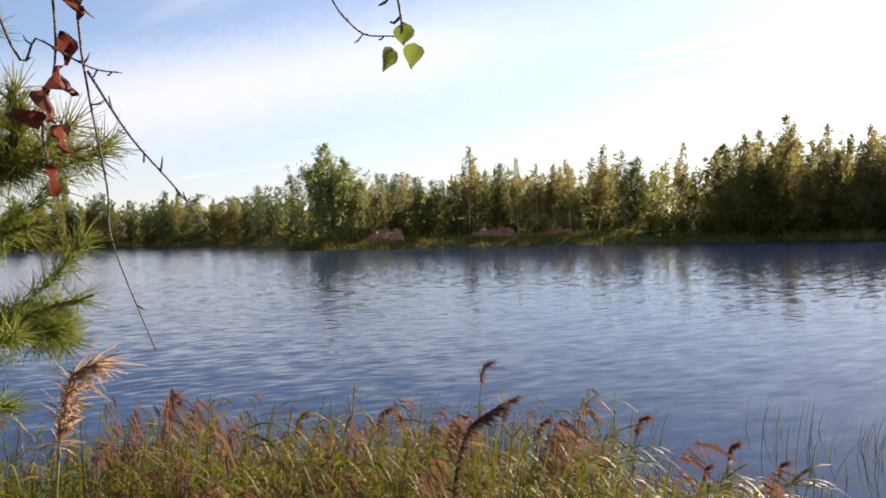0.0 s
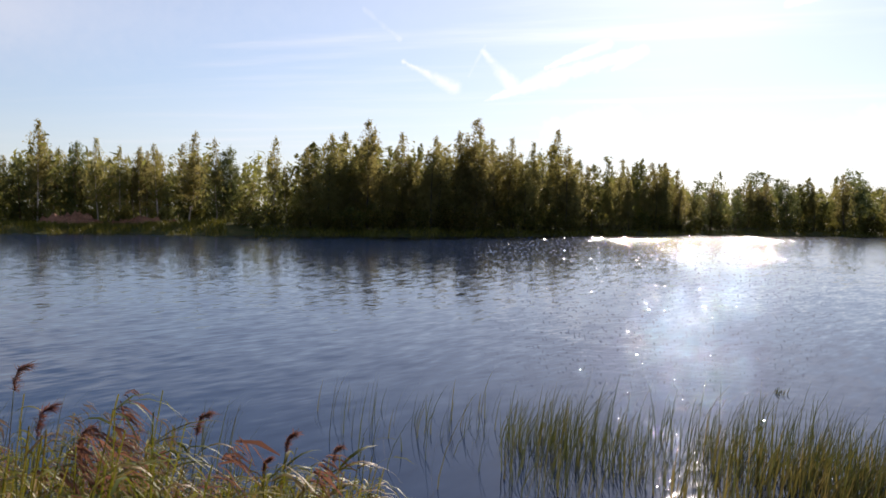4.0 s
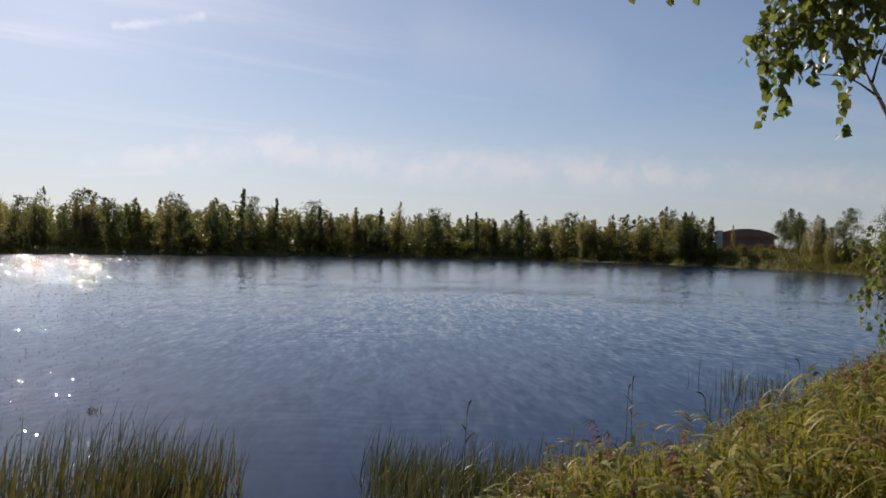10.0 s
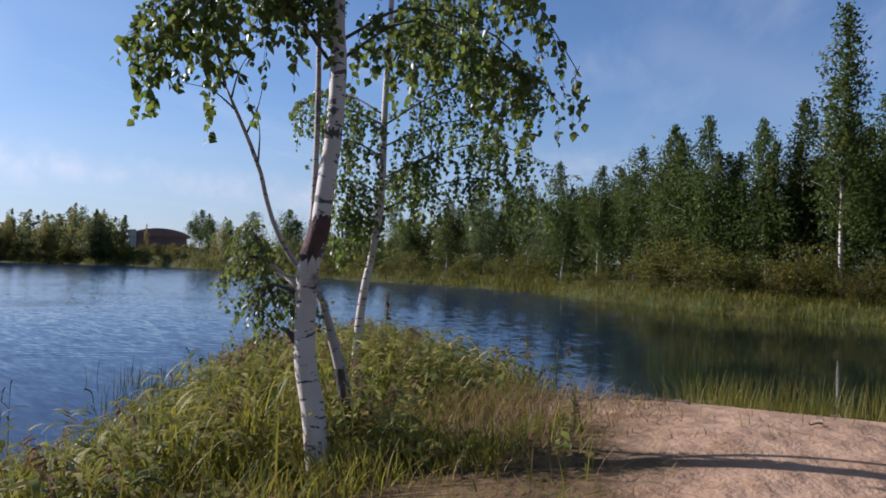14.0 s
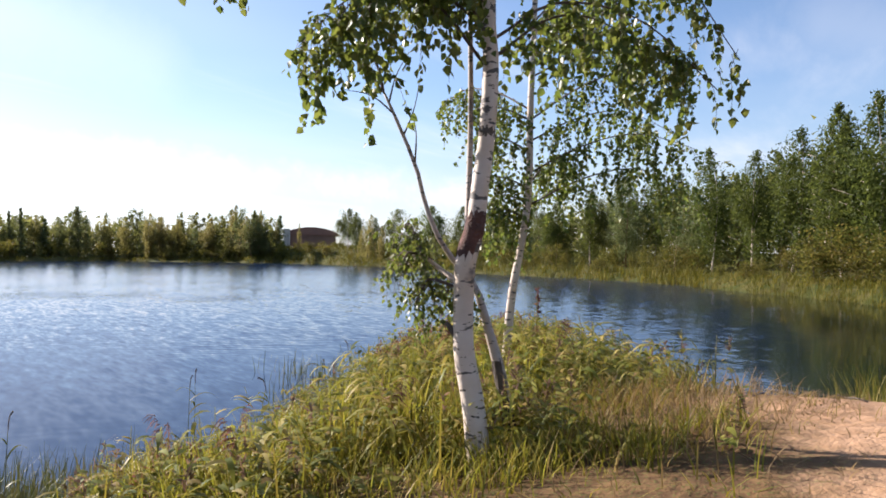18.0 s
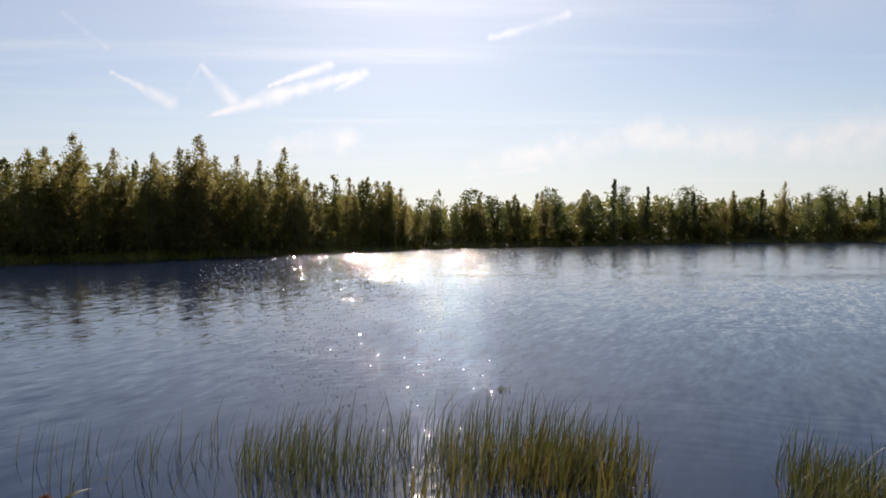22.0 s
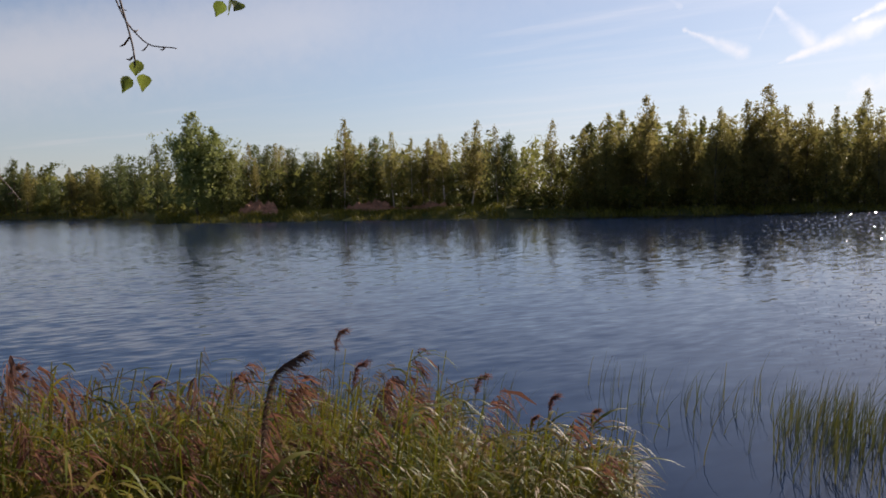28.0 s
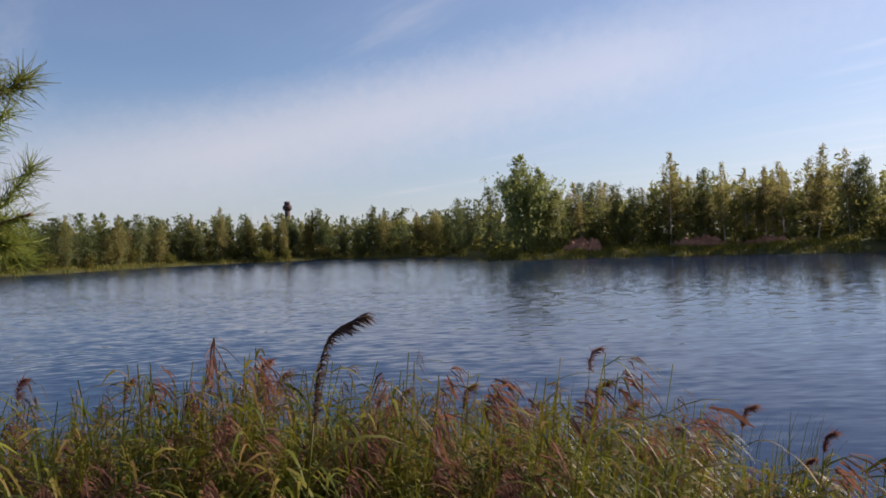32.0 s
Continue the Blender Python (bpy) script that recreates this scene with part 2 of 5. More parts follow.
REED_LEAF = leaf_material("reed_leaf", (0.045, 0.065, 0.008), (0.235, 0.235, 0.025), (0.18, 0.09, 0.036), 0.5, 0.35, 2.0)
REED_HEAD = leaf_material("reed_panicle", (0.10, 0.046, 0.036), (0.22, 0.10, 0.075), None, 0.8, 0.4, 6.0)
REED_DARK = leaf_material("dark_panicle", (0.07, 0.05, 0.04), (0.16, 0.11, 0.085), None, 0.8, 0.35, 6.0)
PLUME_PALE = leaf_material("pale_panicle", (0.28, 0.17, 0.12), (0.42, 0.28, 0.21), None, 0.8, 0.65, 6.0)
RUSH = leaf_material("bulrush_stem", (0.045, 0.060, 0.018), (0.13, 0.14, 0.042), (0.18, 0.125, 0.05), 0.5, 0.25, 2.0)
SEDGE = leaf_material("sedge_leaf", (0.07, 0.075, 0.022), (0.17, 0.14, 0.04), (0.24, 0.16, 0.06), 0.5, 0.4, 3.0)
GRASS = leaf_material("bank_grass", (0.065, 0.08, 0.013), (0.28, 0.245, 0.028), (0.30, 0.19, 0.06), 0.5, 0.35, 2.0)
FRESH = leaf_material("fresh_grass", (0.13, 0.15, 0.02), (0.34, 0.33, 0.045), (0.36, 0.27, 0.07), 0.5, 0.45, 2.0)
STRAW = leaf_material("withered_grass", (0.15, 0.10, 0.045), (0.34, 0.24, 0.10), None, 0.6, 0.3, 2.0)
HERB_SEED = leaf_material("herb_seed", (0.14, 0.085, 0.06), (0.25, 0.165, 0.12), None, 0.8, 0.4, 6.0)
HERB = leaf_material("herb_leaf", (0.10, 0.13, 0.03), (0.30, 0.31, 0.06), (0.27, 0.17, 0.06), 0.5, 0.35, 3.0)
GRASS_FAR = leaf_material("shore_grass", (0.06, 0.066, 0.010), (0.17, 0.15, 0.02), (0.20, 0.15, 0.03), 0.6, 0.3, 0.3)
BRICK_RED = plain("brown_red_roof", (0.30, 0.145, 0.10), (0.23, 0.115, 0.085), 0.4, 0.7, 0.2)
WALL_BROWN = plain("brown_boarding", (0.28, 0.15, 0.105), (0.21, 0.12, 0.085), 0.5, 0.8, 0.3)
RENDER_PALE = plain("pale_wall", (0.55, 0.51, 0.46), (0.46, 0.43, 0.39), 0.3, 0.8, 0.2)
CHIMNEY_BRICK = plain("dark_brick", (0.10, 0.055, 0.045), (0.07, 0.045, 0.04), 0.6, 0.85, 0.4)
CLAY = plain("red_sand_bank", (0.46, 0.20, 0.11), (0.24, 0.10, 0.055), 1.1, 0.9, 0.8, (1, 1, 2.5), (0.13, 0.08, 0.045))
DRIFT = plain("grey_driftwood", (0.16, 0.12, 0.09), (0.08, 0.06, 0.045), 8.0, 0.85, 0.5, (1, 1, 0.2))


def water_material():
    m, n = material("lake_water")
    at = n.put("ShaderNodeNewGeometry").outputs["Position"]
    xyz = n.put("ShaderNodeSeparateXYZ", {0: at})
    # the bay behind the spit lies in the lee: smaller ripples
    lee = n.ramp(n.math("ADD", n.math("SUBTRACT", n.math("MULTIPLY", xyz.outputs[0], 0.12), xyz.outputs[1]), n.math("MULTIPLY_ADD", n.noise(at, 0.12, 3.0), 5.0, -2.5)), -0.5, 3.5, 1.0, 0.05)
    # patchy ripples, steeper with distance from the camera to fit its view
    chop = n.math("MULTIPLY", n.ramp(n.noise(at, 0.035, 3.0), 0.3, 0.7, 0.7, 1.15), n.ramp(n.vec("LENGTH", at), 5.0, 60.0, 0.7, 1.15))
    # steeper towards the camera's right, set to match the view
    right_side = n.ramp(n.math("SUBTRACT", xyz.outputs[0], n.math("MULTIPLY", xyz.outputs[1], 0.25)), -6.0, 12.0, 1.0, 1.25)
    rough_water = n.math("MULTIPLY", right_side, n.math("MULTIPLY", lee, chop))
    # wavelets with long crests that the wind drives across the lake, in four sizes
    run, crestway = (0.857, -0.515, 0.0), (0.515, 0.857, 0.0)
    wind = n.put("ShaderNodeCombineXYZ", {0: n.vec("DOT_PRODUCT", at, run), 1: n.math("MULTIPLY", n.vec("DOT_PRODUCT", at, crestway), 0.24), 2: 0.0}).outputs[0]
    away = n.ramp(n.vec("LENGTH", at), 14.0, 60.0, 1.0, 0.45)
    # flattened close to the camera to hold back sun glints there
    near_calm = n.ramp(n.vec("LENGTH", at), 4.5, 13.0, 0.55, 1.0)
    tilt = None
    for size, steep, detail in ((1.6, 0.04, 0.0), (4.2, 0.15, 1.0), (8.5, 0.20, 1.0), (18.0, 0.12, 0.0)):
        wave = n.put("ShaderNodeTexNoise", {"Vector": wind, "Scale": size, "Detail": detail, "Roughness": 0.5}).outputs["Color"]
        wave = n.put("ShaderNodeSeparateXYZ", {0: n.put("ShaderNodeVectorMath", {0: n.vec("SUBTRACT", wave, (0.5, 0.5, 0.5)), "Scale": n.math("MULTIPLY", near_calm, n.math("MULTIPLY", away, steep))}, operation="SCALE").outputs[0]})
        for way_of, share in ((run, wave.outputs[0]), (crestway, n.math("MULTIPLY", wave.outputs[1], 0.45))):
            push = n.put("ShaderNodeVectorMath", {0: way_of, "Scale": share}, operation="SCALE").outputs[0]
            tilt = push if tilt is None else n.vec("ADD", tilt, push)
    # ripple rings round a point just before the camera, fitted to its view
    from_ring_centre = n.vec("MULTIPLY", n.vec("SUBTRACT", at, (0.0, 2.0, 0.0)), (1.0, 1.0, 0.0))
    train = n.put("ShaderNodeTexWave", {"Vector": from_ring_centre, "Scale": 1.1, "Distortion": 9.0, "Detail": 2.0, "Detail Scale": 0.9}, wave_type="RINGS", rings_direction="SPHERICAL").outputs["Fac"]
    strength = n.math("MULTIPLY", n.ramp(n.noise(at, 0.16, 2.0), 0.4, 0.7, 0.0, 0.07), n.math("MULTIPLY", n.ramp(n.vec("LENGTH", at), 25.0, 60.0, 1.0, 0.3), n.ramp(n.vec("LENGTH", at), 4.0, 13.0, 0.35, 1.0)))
    tilt = n.vec("ADD", tilt, n.put("ShaderNodeVectorMath", {0: n.vec("NORMALIZE", from_ring_centre), "Scale": n.math("MULTIPLY", n.math("SUBTRACT", train, 0.5), strength)}, operation="SCALE").outputs[0])
    # sun glints put in as steep facets, in polar cells about the camera's spot
    reach = n.vec("LENGTH", from_ring_centre)
    polar_cell = n.put("ShaderNodeCombineXYZ", {0: n.math("DIVIDE", n.math("MULTIPLY", xyz.outputs[0], 270.0), reach), 1: n.math("MULTIPLY", n.math("LOGARITHM", reach, 2.718), 28.0), 2: 0.0}).outputs[0]
    crest = n.put("ShaderNodeTexNoise", {"Vector": polar_cell, "Scale": 1.0, "Detail": 0.0, "Roughness": 0.5}).outputs["Color"]
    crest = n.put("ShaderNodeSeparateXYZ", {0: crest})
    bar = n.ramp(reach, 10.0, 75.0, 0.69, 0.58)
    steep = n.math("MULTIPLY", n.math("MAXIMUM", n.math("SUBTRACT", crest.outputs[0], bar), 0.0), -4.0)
    # facets kept to the strip where the sun's path is seen
    sun_path = n.ramp(n.math("ABSOLUTE", n.math("SUBTRACT", n.math("DIVIDE", xyz.outputs[0], reach), 0.0)), 0.08, 0.30, 1.0, 0.0)
    steep = n.math("MULTIPLY", n.math("MAXIMUM", steep, n.math("MULTIPLY_ADD", crest.outputs[2], -0.28, -0.05)), sun_path)
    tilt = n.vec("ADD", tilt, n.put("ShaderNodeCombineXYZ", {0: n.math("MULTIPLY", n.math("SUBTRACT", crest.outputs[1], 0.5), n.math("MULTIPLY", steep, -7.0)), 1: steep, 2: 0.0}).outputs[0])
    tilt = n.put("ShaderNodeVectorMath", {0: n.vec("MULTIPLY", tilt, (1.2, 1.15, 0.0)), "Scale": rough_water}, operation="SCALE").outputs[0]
    # normals tipped towards the camera's spot, to stand for the wavelets' near faces
    lean = n.put("ShaderNodeVectorMath", {0: n.vec("NORMALIZE", from_ring_centre), "Scale": n.math("MULTIPLY", lee, n.ramp(reach, 8.0, 40.0, -0.042, -0.032))}, operation="SCALE").outputs[0]
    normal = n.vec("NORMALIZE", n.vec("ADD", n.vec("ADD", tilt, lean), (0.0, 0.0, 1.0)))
    # reflections of woods and sky partly put into the colour: green bay, blue lake
    water_tint = n.mix(lee, (0.010, 0.015, 0.008), (0.008, 0.020, 0.052))
    finish(n, n.put("ShaderNodeBsdfPrincipled", {"Base Color": water_tint, "Roughness": n.math("MULTIPLY", n.ramp(reach, 8.0, 55.0, 0.04, 0.12), n.ramp(steep, -0.12, -0.02, 0.5, 1.0)), "IOR": 1.333, "Normal": normal}).outputs[0])
    return m


def ground_material():
    m, n = material("ground")
    at = n.put("ShaderNodeNewGeometry").outputs["Position"]
    xyz = n.put("ShaderNodeSeparateXYZ", {0: at})
    fine, mid, big = n.noise(at, 60.0, 4.0), n.noise(at, 6.0, 5.0), n.noise(at, 0.9, 4.0)
    sand = n.mix(n.ramp(mid, 0.35, 0.7), (0.42, 0.26, 0.16), (0.32, 0.19, 0.11))
    sand = n.mix(n.ramp(fine, 0.55, 0.75, 0.0, 0.6), sand, (0.41, 0.26, 0.155))
    litter = n.mix(n.ramp(mid, 0.4, 0.6), (0.085, 0.048, 0.026), (0.15, 0.088, 0.042))
    litter = n.mix(n.ramp(fine, 0.5, 0.7), litter, (0.09, 0.10, 0.03))
    floor = n.mix(n.ramp(big, 0.4, 0.6), (0.05, 0.06, 0.016), (0.085, 0.075, 0.025))
    # bare sand lies on the spit, trodden free of grass
    spot = n.vec("LENGTH", n.vec("MULTIPLY", n.vec("SUBTRACT", at, (4.8, -2.6, 0.7)), (0.31, 0.30, 0.5)))
    bare = n.ramp(n.math("ADD", spot, n.math("MULTIPLY", n.math("SUBTRACT", big, 0.5), 0.9)), 0.80, 1.04, 1.0, 0.0)
    far = n.ramp(n.vec("LENGTH", at), 20.0, 30.0)
    tint = n.mix(far, n.mix(bare, litter, sand), floor)
    relief = n.put("ShaderNodeBump", {"Height": n.math("ADD", n.math("MULTIPLY", mid, 0.05), n.math("ADD", n.math("MULTIPLY", fine, 0.008), n.math("MULTIPLY", n.noise(at, 2.2, 2.0), 0.08))), "Strength": 0.9, "Distance": 1.0})
    finish(n, n.put("ShaderNodeBsdfPrincipled", {"Base Color": tint, "Roughness": 0.95, "Specular IOR Level": 0.08, "Normal": relief.outputs[0]}).outputs[0])
    return m


WATER, GROUND = water_material(), ground_material()


# ---- mesh helpers ----
def mesh_of(name, verts, faces, mat, smooth=False):
    me = bpy.data.meshes.new(name)
    me.from_pydata(verts, [], faces)
    me.materials.append(mat)
    if smooth:
        me.shade_smooth()
    return me


def flakes(name, corners, mat):
    """A mesh of loose triangles from an array (n, 3, 3)."""
    corners = np.asarray(corners, dtype=np.float32)
    n = len(corners)
    me = bpy.data.meshes.new(name)
    me.vertices.add(3 * n)
    me.vertices.foreach_set("co", corners.ravel())
    me.loops.add(3 * n)
    me.loops.foreach_set("vertex_index", np.arange(3 * n, dtype=np.int32))
    me.polygons.add(n)
    me.polygons.foreach_set("loop_start", np.arange(0, 3 * n, 3, dtype=np.int32))
    me.materials.append(mat)
    me.update(calc_edges=True)
    return me


def strips(name, lines, mat):
    """A mesh of connected ribbons; each line is (points (k, 3), half widths (k,), side (3,) or (k, 3))."""
    verts, faces, base = [], [], 0
    for pts, wid, side in lines:
        pts, wid = np.asarray(pts), np.asarray(wid)[:, None]
        k = len(pts)
        verts.append(np.stack([pts - wid * side, pts + wid * side], 1).reshape(-1, 3))
        i = base + 2 * np.arange(k - 1)
        faces.append(np.stack([i, i + 1, i + 3, i + 2], 1))
        base += 2 * k
    v, f = np.concatenate(verts).astype(np.float32), np.concatenate(faces).astype(np.int32)
    me = bpy.data.meshes.new(name)
    me.vertices.add(len(v))
    me.vertices.foreach_set("co", v.ravel())
    me.loops.add(4 * len(f))
    me.loops.foreach_set("vertex_index", f.ravel())
    me.polygons.add(len(f))
    me.polygons.foreach_set("loop_start", np.arange(0, 4 * len(f), 4, dtype=np.int32))
    me.materials.append(mat)
    me.update(calc_edges=True)
    return me


def tube_geometry(points, radii, sides=8, verts=None, faces=None):
    """A tapered tube through the points, capped; adds to verts and faces."""
    verts, faces = ([], []) if verts is None else (verts, faces)
    pts = [Vector(p) for p in points]
    base = len(verts)
    for i, p in enumerate(pts):
        t = (pts[min(i + 1, len(pts) - 1)] - pts[max(i - 1, 0)]).normalized()
        a = t.cross(Vector((0.31, 0.94, 0.12))).normalized()
        b = t.cross(a)
        for k in range(sides):
            w = 2 * math.pi * k / sides
            verts.append(tuple(p + (a * math.cos(w) + b * math.sin(w)) * float(radii[i])))
    for i in range(len(pts) - 1):
        for k in range(sides):
            j = (k + 1) % sides
            faces.append((base + i * sides + k, base + i * sides + j, base + (i + 1) * sides + j, base + (i + 1) * sides + k))
    faces.append(tuple(base + k for k in reversed(range(sides))))
    faces.append(tuple(base + (len(pts) - 1) * sides + k for k in range(sides)))
    return verts, faces


def tube(name, points, radii, mat, sides=8):
    v, f = tube_geometry(points, radii, sides)
    return mesh_of(name, v, f, mat, True)


def curve_points(points, n):
    """n points on a smooth curve through the given ones."""
    p = np.array(points, float)
    p = np.vstack([2 * p[0] - p[1], p, 2 * p[-1] - p[-2]])
    out = []
    for u in np.linspace(0, len(p) - 3 - 1e-6, n):
        i, s = int(u), u - int(u)
        a, b, c, d = p[i:i + 4]
        out.append(0.5 * (2 * b + (c - a) * s + (2 * a - 5 * b + 4 * c - d) * s * s + (3 * b - a - 3 * c + d) * s ** 3))
    return np.array(out)


def part(name, me, parent, label=""):
    ob = new(name, me)
    ob.parent = parent
    return tagged(ob, label)


# ---- the lie of the land ----
FAR_SHORE = [(-180, 34), (-130, 40), (-110, 80), (-95, 105), (-85, 115), (-78, 140), (-66, 145), (-58, 120), (-56.2, 112), (-55.4, 83), (-50, 78), (-38, 76), (-30, 70), (-15, 73), (-5, 84), (5, 104), (15, 116), (25, 132), (40, 140), (50, 127), (55, 118), (61, 97), (66, 72), (72, 62), (80, 52), (86, 42), (95, 33), (110, 30), (125, 26), (140, 20), (150, 16), (180, 34)]
NEAR_SHORE = [(-180, 34), (-140, 20), (-115, 8), (-95, 4.6), (-60, 4.2), (-30, 3.9), (-10, 3.8), (10, 4.0), (25, 4.5), (35, 5.1), (45, 5.7), (50, 6.3), (55, 7.6), (59, 9.6), (63, 12.0), (70, 13.3), (76, 10.5), (80, 8.4), (84, 7.0), (90, 6.5), (100, 6.4), (110, 6.5), (125, 8.0), (140, 13), (150, 16), (180, 34)]


def far_shore(az):
    return np.interp(az, *zip(*FAR_SHORE)) * (1 + 0.012 * np.sin(np.asarray(az) * 1.7) + 0.008 * np.sin(np.asarray(az) * 4.3))


def near_shore(az):
    return np.interp(az, *zip(*NEAR_SHORE))


def land(x, y):
    """Height of the ground, from the bank by the camera over the lake's bed to the woods."""
    x, y = np.asarray(x, float), np.asarray(y, float)
    r, az = np.hypot(x, y), np.degrees(np.arctan2(x, y))
    wob = 0.10 * np.sin(2.1 * x + 0.7 * y) * np.sin(1.3 * y - 0.4 * x)
    n, s = near_shore(az), far_shore(az)
    u = r / n
    power = np.interp(az, [-180, 20, 60, 78, 86, 180], [2.6, 2.6, 3.2, 5.0, 14.0, 14.0])
    mound = 0.37 * np.exp(-((x - 3.9) ** 2 + (y + 0.7) ** 2) / 4.3)
    bank = (0.70 + mound - 0.07 * np.exp(-((x - 3.4) ** 2 + (y - 1.5) ** 2) / 0.5)) * (1 - u ** power) + wob * (0.35 + 0.2 * np.sin(3 * x)) * np.clip(u * 1.5, 0, 1) * (u < 1)
    bank = np.where(u > 1, np.maximum(-0.8, 0.9 * (1 - u)), bank)
    b = r - s
    shore = np.where(b < 0, np.maximum(-0.8, 0.10 * b), 0.55 * (1 - np.exp(-b / 1.5)) + 1.5 * (1 - np.exp(-b / 30)) + 0.25 * np.sin(0.21 * x) * np.sin(0.17 * y) * np.clip(b / 6, 0, 1))
    along, across = (x - 101.1) * 0.539 - (y - 64.7) * 0.842, (x - 101.1) * 0.842 + (y - 64.7) * 0.539
    shore = shore + 1.9 * np.exp(-(along / 13.0) ** 2 - (across / 9.0) ** 2) * np.clip(b / 5.0, 0, 1)
    return np.maximum(bank, shore)


def height(x, y):
    return float(land(x, y))


rings = np.concatenate([np.arange(0.0, 15.0, 0.14), 15.0 * 1.028 ** np.arange(0, 90), 185.0 * 1.09 ** np.arange(0, 32)])
turns = np.radians(np.concatenate([np.arange(0, 48, 1.25), np.arange(48, 66, 0.5), np.arange(66, 360, 1.25)]))
rr, aa = np.meshgrid(rings, turns, indexing="ij")
gx, gy = rr * np.sin(aa), rr * np.cos(aa)
gz = land(gx, gy)
nr, na = rr.shape
i, k = np.meshgrid(np.arange(nr - 1), np.arange(na), indexing="ij")
k2 = (k + 1) % na
ground_faces = np.stack([i * na + k, (i + 1) * na + k, (i + 1) * na + k2, i * na + k2], -1).reshape(-1, 4)
ground = new("ground", mesh_of("ground", np.stack([gx, gy, gz], -1).reshape(-1, 3).tolist(), ground_faces.tolist(), GROUND, True))
tagged(ground, "sandy lake bank, lake bed and forest floor", "ground", kind="structure")

water_rim = [(260 * math.sin(radians(a)), 260 * math.cos(radians(a)), 0.0) for a in range(0, 360, 6)]
water = new("water", mesh_of("water", water_rim, [tuple(reversed(range(60)))], WATER))
tagged(water, "blue rippled lake water with sun glitter", "water", kind="structure")

# ---- trees ----
rng = np.random.default_rng(7)


def leaf_flakes(centres, size, rng, flat=0.0, long=1.5, slim=0.24):
    """Loose slim sprays of leaves with random turns."""
    n = len(centres)
    a = rng.normal(size=(n, 3))
    a[:, 2] -= flat
    a /= np.linalg.norm(a, axis=1, keepdims=True)
    b = np.cross(a, rng.normal(size=(n, 3)))
    b /= np.linalg.norm(b, axis=1, keepdims=True)
    s = size * rng.uniform(0.5, 1.4, (n, 1))
    return np.stack([centres - a * s * long * 0.55, centres + a * s * long * 0.35 + b * s * slim, centres + a * s * long * 0.35 - b * s * slim], 1)


def crown(rng, H, R, low, leaders, boughs, per, size, rise, droop, shape, slim):
    """Tufts of leaf sprays along boughs round several upright leaders of uneven height; droop: how far the ends hang."""
    out = []
    axes = [(0.0, 0.0, low, 1.0, 0.85)]
    for _ in range(leaders):
        axes.append((rng.uniform(0, 6.28), R * rng.uniform(0.2, 0.55), rng.uniform(low, 0.55), rng.uniform(0.62, 0.9), rng.uniform(0.5, 0.75)))
    for w0, off, z0, z1, share in axes:
        count = max(8, int(boughs * share * (z1 - z0) / (1.0 - low) / (1 + 0.45 * leaders)))
        gaps = rng.uniform(0, 6.28, 3)
        for j in range(count):
            t = (j + rng.uniform(0, 1)) / count
            out_by = off * min(1.0, 1.6 * t + 0.1)
            foot = np.array([math.cos(w0) * out_by, math.sin(w0) * out_by, H * (z0 + (z1 - z0) * t)])
            w = rng.uniform(0, 6.28)
            side = 1.0 + 0.35 * math.sin(w + gaps[0]) * math.sin(7 * t + gaps[1]) + 0.25 * math.sin(2 * w + 11 * t + gaps[2])
            reach = R * share * shape(t) * side * rng.uniform(0.3, 1.15) + 0.05
            for s in rng.uniform(0.15, 1.0, 3) ** 0.7:
                m = max(3, int(per * (0.4 + 0.6 * reach / R) / 3))
                tuft = foot + np.array([math.cos(w) * reach * s, math.sin(w) * reach * s, rise * reach * (s - 0.4 * s * s)])
                spread = 0.08 + 0.10 * min(reach, 1.5)
                p = tuft + rng.normal(size=(m, 3)) * (spread, spread, 1.2 * spread)
                p[:, 2] -= rng.exponential(droop, m) * (0.3 + 0.7 * s) * min(1.0, reach + 0.2)
                out.append(p)
    return leaf_flakes(np.concatenate(out), size, rng, 0.4, 1.15, slim)


def stem(rng, H, r0, lean, limbs, low, rise, R, shape, mat, sides=7):
    v, f = [], []
    pts = [(lean * H * 0.06 * math.sin(3 * q), lean * H * 0.04 * math.sin(2.3 * q + 1) - lean * H * 0.034, H * q - (0.5 if q == 0 else 0)) for q in np.linspace(0, 0.97, 9)]
    tube_geometry(pts, [r0 * (1 - 0.93 * q) * (1.25 if q == 0 else 1) for q in np.linspace(0, 1, 9)], sides, v, f)
    for j in range(limbs):
        t = (j + 0.5) / limbs
        z0, w = H * (low + (0.9 - low) * t), rng.uniform(0, 6.28)
        reach = 0.8 * R * shape(t)
        tube_geometry([(0, 0, z0), (0.5 * reach * math.cos(w), 0.5 * reach * math.sin(w), z0 + 0.5 * rise * reach), (reach * math.cos(w), reach * math.sin(w), z0 + 0.7 * rise * reach)], [r0 * 0.28 * (1 - 0.6 * t), r0 * 0.16, 0.01], 4, v, f)
    return mesh_of("trunk", v, f, mat, True)


def birch_shape(t):
    return (1 - t) ** 0.75 * (0.8 + 0.45 * min(t * 2.6, 1.0)) + 0.03


def spire_shape(t):
    return 1.0 - 0.93 * t


def pine_shape(t):
    return 0.35 + 0.75 * math.sin(math.pi * min(1.0, 0.15 + t * 0.85)) ** 0.8


def round_shape(t):
    return math.sin(math.pi * (0.22 + 0.74 * t)) ** 0.7


KINDS = {}


